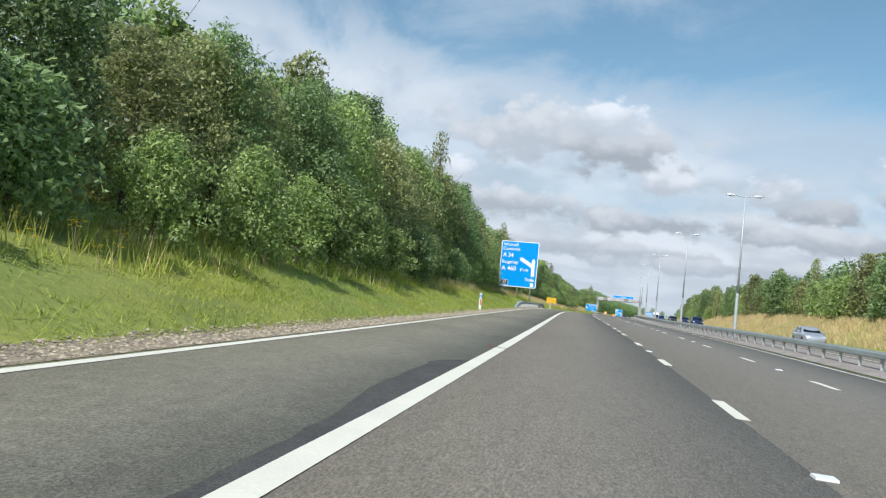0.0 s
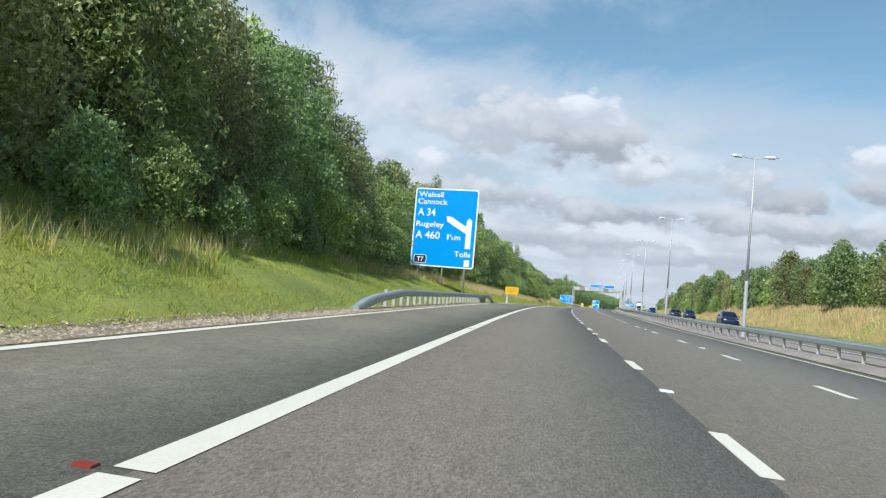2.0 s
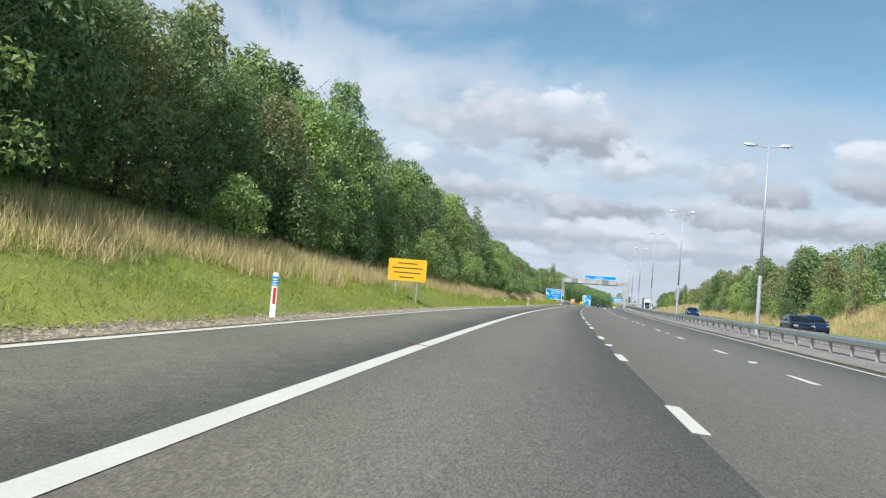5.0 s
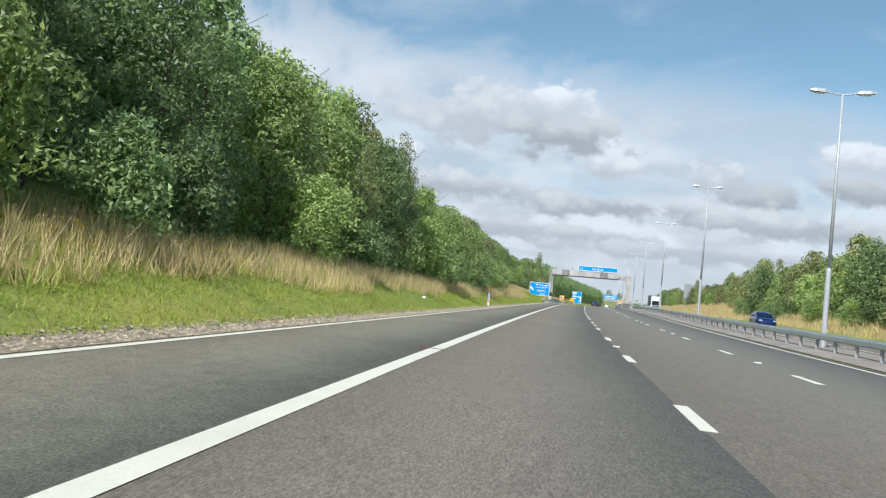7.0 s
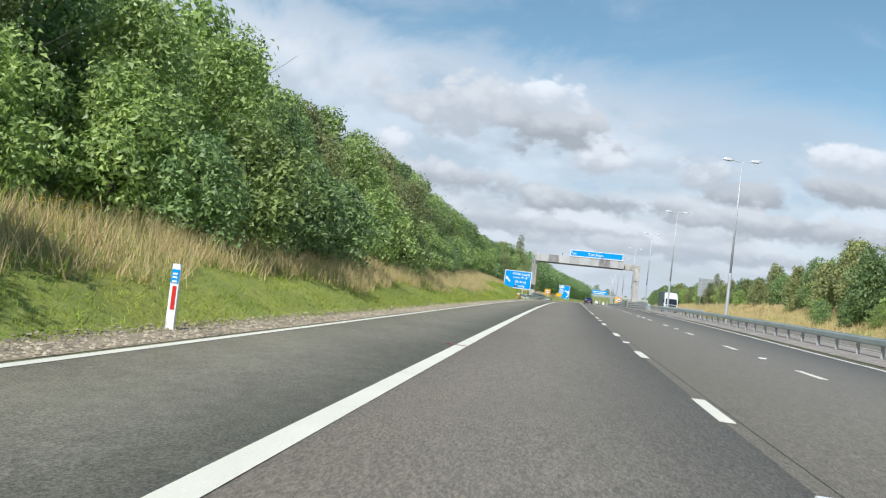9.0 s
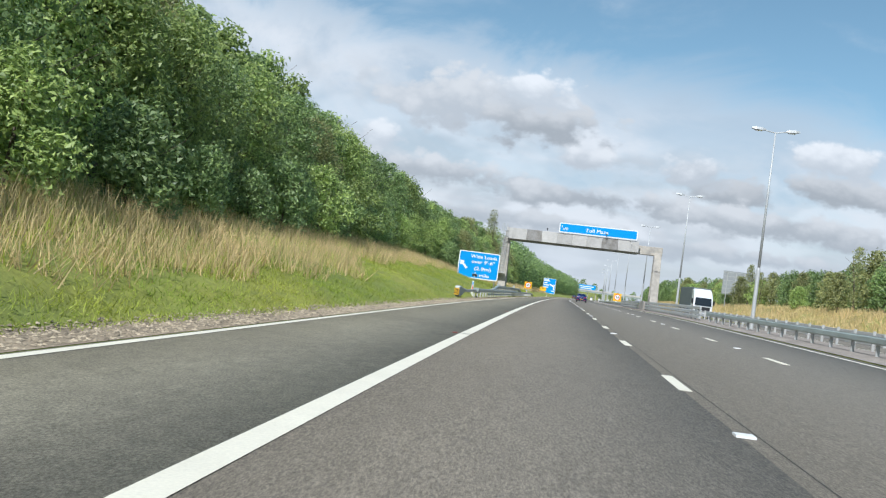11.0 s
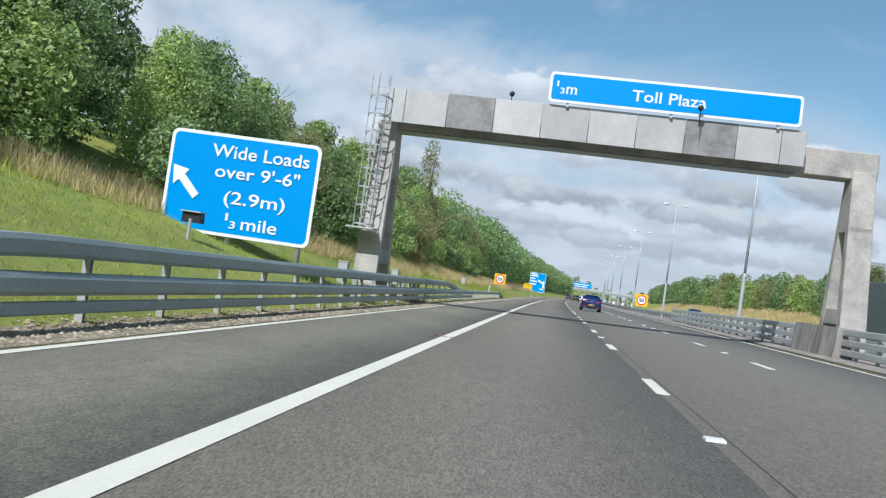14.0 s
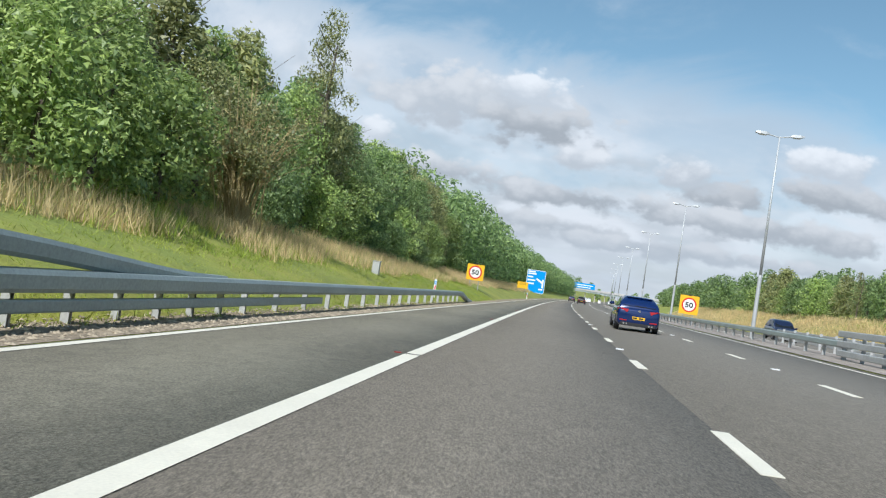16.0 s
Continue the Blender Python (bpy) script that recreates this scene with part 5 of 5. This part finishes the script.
# ---------------------------------------------------------------- vehicles
M_GLASS = material("car_glass", (0.012, 0.015, 0.018), 0.06, spec=0.6)
M_TYRE = material("tyre", (0.02, 0.02, 0.021), 0.85, fine=40, spread=0.2)
M_RIM = material("alloy_rim", (0.28, 0.28, 0.29), 0.3, 0.8, fine=10, spread=0.1)
M_TAIL = material("tail_lens", (0.42, 0.012, 0.015), 0.2, coat=0.5)
M_LAMP = material("head_lens", (0.72, 0.74, 0.76), 0.15, coat=0.6)
M_CHROME = material("chrome", (0.7, 0.7, 0.7), 0.15, 1.0)
PAINTS = {"blue": material("paint_blue", (0.004, 0.019, 0.095), 0.25, 0.15, coarse=1.5, spread=0.06, coat=0.8),
          "navy": material("paint_navy", (0.012, 0.02, 0.055), 0.3, 0.2, coarse=1.5, spread=0.06, coat=0.7),
          "black": material("paint_black", (0.012, 0.012, 0.014), 0.3, 0.1, coarse=1.5, spread=0.06, coat=0.7),
          "silver": material("paint_silver", (0.52, 0.54, 0.56), 0.3, 0.5, coarse=1.5, spread=0.06, coat=0.6),
          "white": material("paint_white", (0.75, 0.76, 0.77), 0.35, coarse=1.5, spread=0.05, coat=0.6)}


def loft(bm, sections, close=True):
    """Skin mirrored half sections of (y, [(x, z), ...]) from the bottom middle up to the top middle."""
    rings = []
    for y, pts in sections:
        full = [(x, z) for x, z in pts] + [(-x, z) for x, z in reversed(pts) if x > 1e-6]
        rings.append([bm.verts.new((x, y, z)) for x, z in full])
    n = len(rings[0])
    for a, b in zip(rings, rings[1:]):
        for i in range(n):
            bm.faces.new((a[i], a[(i + 1) % n], b[(i + 1) % n], b[i]))
    if close:
        bm.faces.new(rings[0][::-1])
        bm.faces.new(rings[-1])
    return bm


def car(m, paint, label, tall=0.0, rear_detail=True):
    e = empty("car", m, label, "car")
    mat = PAINTS[paint]
    L, W, H = 4.26, 0.90, 1.46 + tall
    ys = [0.0, 0.06, 0.25, 0.7, 1.5, 2.6, 3.15, 3.7, 4.05, 4.22, 4.26]
    ws = [0.80, 0.86, 0.89, 0.90, 0.90, 0.90, 0.90, 0.88, 0.82, 0.72, 0.66]
    bs = [0.34, 0.26, 0.22, 0.20, 0.19, 0.19, 0.19, 0.20, 0.22, 0.28, 0.34]
    ts = [0.82, 0.95, 0.98, 0.98, 0.97, 0.97, 0.96, 0.90, 0.80, 0.68, 0.60]
    k = 1 + tall * 0.35
    sec = []
    for y, w, b, t in zip(ys, ws, bs, ts):
        t *= k
        sec.append((y, [(0, b), (w * 0.90, b), (w * 0.985, b + 0.12), (w, (b + t) * 0.5), (w * 0.985, t - 0.14), (w * 0.93, t - 0.02), (w * 0.6, t + 0.01), (0, t + 0.015)]))
    part("body", loft(bmesh.new(), sec), mat, e, smooth=True)
    belt = 0.95 * k
    cy = [0.10, 0.32, 0.62, 0.95, 1.6, 2.15, 2.5, 3.1]
    cz = [belt, belt + 0.28 * k, H - 0.07, H - 0.01, H, H - 0.03, H - 0.13, belt - 0.02]
    cw = [0.80, 0.72, 0.62, 0.60, 0.61, 0.60, 0.64, 0.78]
    sec = []
    for y, z, w in zip(cy, cz, cw):
        base = 0.82
        mid = min(0.82, w + 0.06)
        sec.append((y, [(0, belt - 0.05), (base, belt - 0.05), ((base + mid) / 2, max(belt - 0.03, (belt + z) / 2)), (mid, max(belt - 0.02, z - 0.07)), (w - 0.04, z), (w * 0.5, z + 0.012), (0, z + 0.016)]))
    cab = part("cabin", loft(bmesh.new(), sec), mat, e, smooth=True)

    def pane(name, pts, parent=e):
        bm = bmesh.new()
        bm.faces.new([bm.verts.new(p) for p in pts])
        r = bmesh.ops.extrude_face_region(bm, geom=bm.faces[:])
        bmesh.ops.translate(bm, vec=(0, 0, 0.004), verts=[v for v in r["geom"] if isinstance(v, bmesh.types.BMVert)])
        return part(name, bm, M_GLASS, parent)

    f = lambda z0, z1, q: z0 + (z1 - z0) * q
    pane("rear_window", [(-0.66, 0.155, belt + 0.09), (0.66, 0.155, belt + 0.09), (0.60, 0.54, H - 0.13), (-0.60, 0.54, H - 0.13)])
    pane("windscreen", [(-0.70, 3.03, belt + 0.07), (0.70, 3.03, belt + 0.07), (0.58, 2.47, H - 0.13), (-0.58, 2.47, H - 0.13)])
    for sg in (-1, 1):
        for y0, y1, y2, y3 in ((0.78, 1.55, 1.55, 0.95), (1.64, 2.75, 2.25, 1.64)):
            bm = bmesh.new()
            q = [(sg * 0.826, y0, belt + 0.03), (sg * 0.826, y1, belt + 0.03), (sg * 0.70, y2, H - 0.12), (sg * 0.70, y3, H - 0.12)]
            v = [bm.verts.new(p) for p in q]
            v2 = [bm.verts.new((p[0] - sg * 0.03, p[1], p[2])) for p in q]
            bm.faces.new(v)
            bm.faces.new(v2[::-1])
            for i in range(4):
                bm.faces.new((v[i], v[(i + 1) % 4], v2[(i + 1) % 4], v2[i]))
            part("side_window", bm, M_GLASS, e)
        bm = bmesh.new()
        box(bm, (0.20, 0.12, 0.14), (sg * 0.99, 2.62, belt + 0.10), bevel=0.035)
        part("wing_mirror", bm, mat, e)
        for y in (0.78, 3.40):
            bm = bmesh.new()
            rod(bm, (sg * 0.70, y, 0.315), (sg * 0.905, y, 0.315), 0.315, n=20)
            tyre = part("wheel", bm, M_TYRE, e, "black tyre")
            bm = bmesh.new()
            rod(bm, (sg * 0.90, y, 0.315), (sg * 0.912, y, 0.315), 0.215, n=16)
            rim = part("rim", bm, M_BLACK, tyre)
            bm = bmesh.new()
            for a in range(5):
                an = a * 2 * math.pi / 5
                c, s_ = math.cos(an), math.sin(an)
                rod(bm, (sg * 0.915, y, 0.315), (sg * 0.915, y + 0.20 * c, 0.315 + 0.20 * s_), 0.035, 0.03, 6)
            part("spokes", bm, M_RIM, tyre)
        # lamps follow the rear corners
        bm = bmesh.new()
        zt = 0.88 * k
        a = [bm.verts.new((sg * x, y, z)) for x, y, z in ((0.44, -0.005, zt + 0.03), (0.80, 0.02, zt + 0.05), (0.885, 0.22, zt + 0.03), (0.875, 0.22, zt - 0.10), (0.80, 0.015, zt - 0.12), (0.48, -0.01, zt - 0.11))]
        b = [bm.verts.new((v.co.x * 0.97, v.co.y + 0.06, v.co.z)) for v in a]
        bm.faces.new(a)
        bm.faces.new(b[::-1])
        for i in range(6):
            bm.faces.new((a[i], b[i], b[(i + 1) % 6], a[(i + 1) % 6]))
        part("tail_light", bm, M_TAIL, e)
        bm = bmesh.new()
        box(bm, (0.36, 0.10, 0.13), (sg * 0.58, 4.15, 0.66 * k), bevel=0.03)
        part("headlight", bm, M_LAMP, e)
        bm = bmesh.new()
        box(bm, (0.30, 0.03, 0.045), (sg * 0.62, -0.008, 0.44), bevel=0.008)
        part("reflector", bm, M_TAIL, e)
        for x in (0.46, 0.58):
            bm = bmesh.new()
            rod(bm, (sg * x, -0.03, 0.30), (sg * x, 0.12, 0.30), 0.04, n=12)
            part("exhaust_pipe", bm, M_CHROME, e)
    bm = bmesh.new()
    solid(bm, [(-0.70, 0.24), (0.70, 0.24), (0.74, 0.36), (-0.74, 0.36)], 0.10)
    part("diffuser", bm, M_BLACK, e).location = (0, -0.006, 0)
    plate = panel(e, "number_plate", 0.52, 0.115, M_YELLOW, (0, -0.018, 0.565 * k), 0.01, 0.012, "yellow plate with dark bars")
    for x in (-0.15, 0.11):
        shape(plate, "plate_bar", [(x - 0.09, -0.03), (x + 0.09, -0.03), (x + 0.09, 0.03), (x - 0.09, 0.03)], M_BLACK, -0.004, 0.003)
    bm = bmesh.new()
    rod(bm, (0, 0.0, 0.86 * k), (0, 0.045, 0.86 * k), 0.055, n=16)
    part("badge", bm, M_CHROME, e)
    bm = bmesh.new()
    box(bm, (1.08, 0.20, 0.03), (0, 0.62, H - 0.04), bevel=0.012)
    part("roof_spoiler", bm, mat, e)
    bm = bmesh.new()
    box(bm, (0.5, 0.02, 0.02), (0.05, 0.16, belt + 0.12))
    part("rear_wiper", bm, M_BLACK, e)
    return e


car(stand(437.0, 5.35), "blue", "bright blue hatchback driving away in the middle lane")
car(stand(592, 5.2), "black", "black car driving away far ahead", 0.15)
car(stand(655, 1.8), "navy", "dark blue car far ahead in the nearside lane")
car(stand(700, 5.4), "white", "white van-like car far ahead near the toll plaza", 0.3)
for q, o, c, lb, tl in ((77, 20.5, "silver", "silver car coming the other way", 0.0), (147, 20.0, "navy", "dark blue car coming the other way", 0.12), (201, 20.0, "black", "black car coming the other way", 0.0),
                        (209, 23.2, "navy", "dark estate car coming the other way", 0.1), (270, 20.2, "blue", "blue car coming the other way", 0.0), (474, 19.6, "navy", "dark blue car coming the other way", 0.2),
                        (486, 22.4, "silver", "silver car coming the other way", 0.0)):
    car(stand(q, o, 0.05, 180), c, lb, tl)


def lorry(m):
    """An articulated lorry, its front at y = 0 and its trailer behind."""
    e = empty("lorry", m, "articulated lorry with a white cab and a dark green-grey trailer", "lorry")
    white, green = PAINTS["white"], material("trailer_sheet", (0.10, 0.125, 0.115), 0.6, coarse=0.8, fine=6, spread=0.12, stretch=(1, 0.2, 1))
    rows = ((0.0, 1.16, 0.45, 1.55), (-0.08, 1.24, 0.40, 1.75), (-0.32, 1.24, 0.38, 2.9), (-0.85, 1.22, 0.38, 3.45), (-1.5, 1.20, 0.40, 3.8), (-2.2, 1.20, 0.42, 3.85))
    part("cab", loft(bmesh.new(), [(y, [(0, b), (w * 0.94, b), (w, b + 0.2), (w, (b + t) / 2), (w * 0.98, t - 0.25), (w * 0.86, t - 0.03), (0, t)]) for y, w, b, t in rows]), white, e, "white lorry cab", smooth=False)
    bm = bmesh.new()
    solid(bm, [(-1.08, 1.66), (1.08, 1.66), (1.0, 2.72), (-1.0, 2.72)], 0.05, Matrix.Translation((0, 0.40, 0)) @ Matrix.Rotation(radians(12), 4, "X") @ Matrix.Rotation(radians(180), 4, "Z"))
    part("windscreen", bm, M_GLASS, e)
    bm = bmesh.new()
    box(bm, (1.9, 0.06, 0.75), (0, 0.0, 1.12), bevel=0.02)
    part("grille", bm, M_BLACK, e)
    bm = bmesh.new()
    box(bm, (2.4, 0.16, 0.32), (0, 0.0, 0.50), bevel=0.04)
    part("bumper", bm, M_BACK, e)
    for sg in (-1, 1):
        bm = bmesh.new()
        box(bm, (0.36, 0.07, 0.22), (sg * 0.95, 0.03, 0.78), bevel=0.02)
        part("headlight", bm, M_LAMP, e)
        bm = bmesh.new()
        box(bm, (0.24, 0.12, 0.62), (sg * 1.38, -0.35, 2.15), bevel=0.03)
        part("wing_mirror", bm, M_BLACK, e)
        bm = bmesh.new()
        box(bm, (0.03, 0.75, 0.72), (sg * 1.225, -1.0, 2.05), bevel=0.01)
        part("side_window", bm, M_GLASS, e)
        for y in (-1.2, -4.6, -11.0, -12.3):
            bm = bmesh.new()
            rod(bm, (sg * 0.92, y, 0.5), (sg * 1.22, y, 0.5), 0.5, n=18)
            wheel = part("wheel", bm, M_TYRE, e, "black tyre")
            bm = bmesh.new()
            rod(bm, (sg * 1.215, y, 0.5), (sg * 1.235, y, 0.5), 0.27, n=14)
            part("rim", bm, M_RIM, wheel)
    bm = bmesh.new()
    box(bm, (2.5, 11.2, 2.85), (0, -8.2, 2.55), bevel=0.04)
    part("trailer", bm, green, e, "dark green-grey curtain-sided trailer")
    bm = bmesh.new()
    box(bm, (2.3, 11.8, 0.22), (0, -8.0, 1.0))
    part("chassis", bm, M_BLACK, e)
    return e


lorry(stand(404.0, 20.4, 0.05, 180))


# ---------------------------------------------------------------- yellow flowers, dead bush, loose bits
def flowers(rng):
    vs, fs, n = [], [], 0
    for sc, oc, k in ((9, -6.2, 12), (12, -6.6, 9), (47, -5.8, 9), (119, -7.6, 12), (126, -8.6, 10), (212.6, -8.2, 34), (192, -7.4, 20), (196, -7.0, 14), (203, -7.0, 18), (250, -7.1, 8)):
        for _ in range(k):
            s_, o_ = sc + rng.normal() * 0.9, oc + rng.normal() * 0.5
            base = spot(s_, o_)
            h = rng.uniform(0.25, 0.6)
            for _ in range(7):
                c = base + np.array([rng.normal() * 0.10, rng.normal() * 0.10, h + rng.normal() * 0.05])
                r = rng.uniform(0.025, 0.05)
                a = rng.uniform(0, 3)
                vs += [c + [r * math.cos(a), r * math.sin(a), 0], c + [-r * math.sin(a), r * math.cos(a), 0.3 * r], c + [-r * math.cos(a), -r * math.sin(a), 0], c + [r * math.sin(a), -r * math.cos(a), 0.3 * r]]
                fs.append((n, n + 1, n + 2, n + 3))
                n += 4
    ob = raw("wild_flowers", np.array(vs), fs, material("petal", (0.80, 0.52, 0.01), 0.6, fine=30, spread=0.2, trans=0.2))
    return tagged(ob, "yellow wild flowers in the tall grass of the bank", "flowers", kind="stuff")


flowers(np.random.default_rng(5))
# half-dead bush: a fan of bare arching twigs with some withered leaves
r3 = np.random.default_rng(9)
M_TWIG = material("dead_twig", (0.42, 0.33, 0.155), 0.9, fine=20, spread=0.25)
dead = empty("shrub", stand(430.3, -9.9, -0.2), "half-dead shrub with a fan of bare brown twigs among green trees", "shrub")
bm = bmesh.new()
tips = []
for i in range(90):
    a, t = r3.uniform(0, 6.28), r3.uniform(0.1, 1.0)
    p = Vector((r3.normal() * 0.3, r3.normal() * 0.3, 0.1))
    q = p + Vector((math.cos(a) * t * 2.7, math.sin(a) * t * 2.7, r3.uniform(3.6, 6.2) * (1.0 - 0.35 * t)))
    mid = p.lerp(q, 0.5) + Vector((-math.cos(a), -math.sin(a), 0)) * 0.3 * t + Vector((0, 0, 0.5 * t))
    rod(bm, p, mid, 0.028, 0.019, 4, False)
    rod(bm, mid, q, 0.019, 0.006, 4, False)
    for _ in range(5):
        z = mid.lerp(q, r3.uniform(-0.3, 0.9))
        w = z + Vector((math.cos(a) * 0.35 + r3.normal() * 0.35, math.sin(a) * 0.35 + r3.normal() * 0.35, r3.uniform(0.1, 0.6)))
        rod(bm, z, w, 0.011, 0.005, 3, False)
        tips.append(w)
part("twig_fan", bm, M_TWIG, dead)
blobs = [(w.x, w.y, w.z, 0.22, 0.2) for w in tips[::2]]
v, f = leaf_cloud(r3, blobs, 5200, 0.13)
raw("leaves", v, f, M_LEAF_OLIVE, dead, "sparse olive leaves")

# repair patch and joints in the surface
n = 24
ss = np.linspace(2.0, 13.3, n)
r4 = np.random.default_rng(3)
wide = np.interp(ss, [2.0, 5.6, 6.9, 8.4, 12.3, 12.9, 13.3], [-0.2, -0.25, -0.31, -0.46, -0.52, -0.4, -0.22]) - 0.05 * r4.random(n)
v = np.stack([spot(ss, wide, 0.004), spot(ss, np.full(n, -0.10), 0.004)], 1).reshape(-1, 3)
idx = np.arange(n * 2).reshape(n, 2)
raw("repair_patch", v, np.stack([idx[:-1, 0], idx[:-1, 1], idx[1:, 1], idx[1:, 0]], -1), M_PATCH, road, "dark repair patch")
strip("joint", 3.676, 3.690, 215, 390, 0.004, M_PATCH, road)["label"] = "thin dark sealed joint"
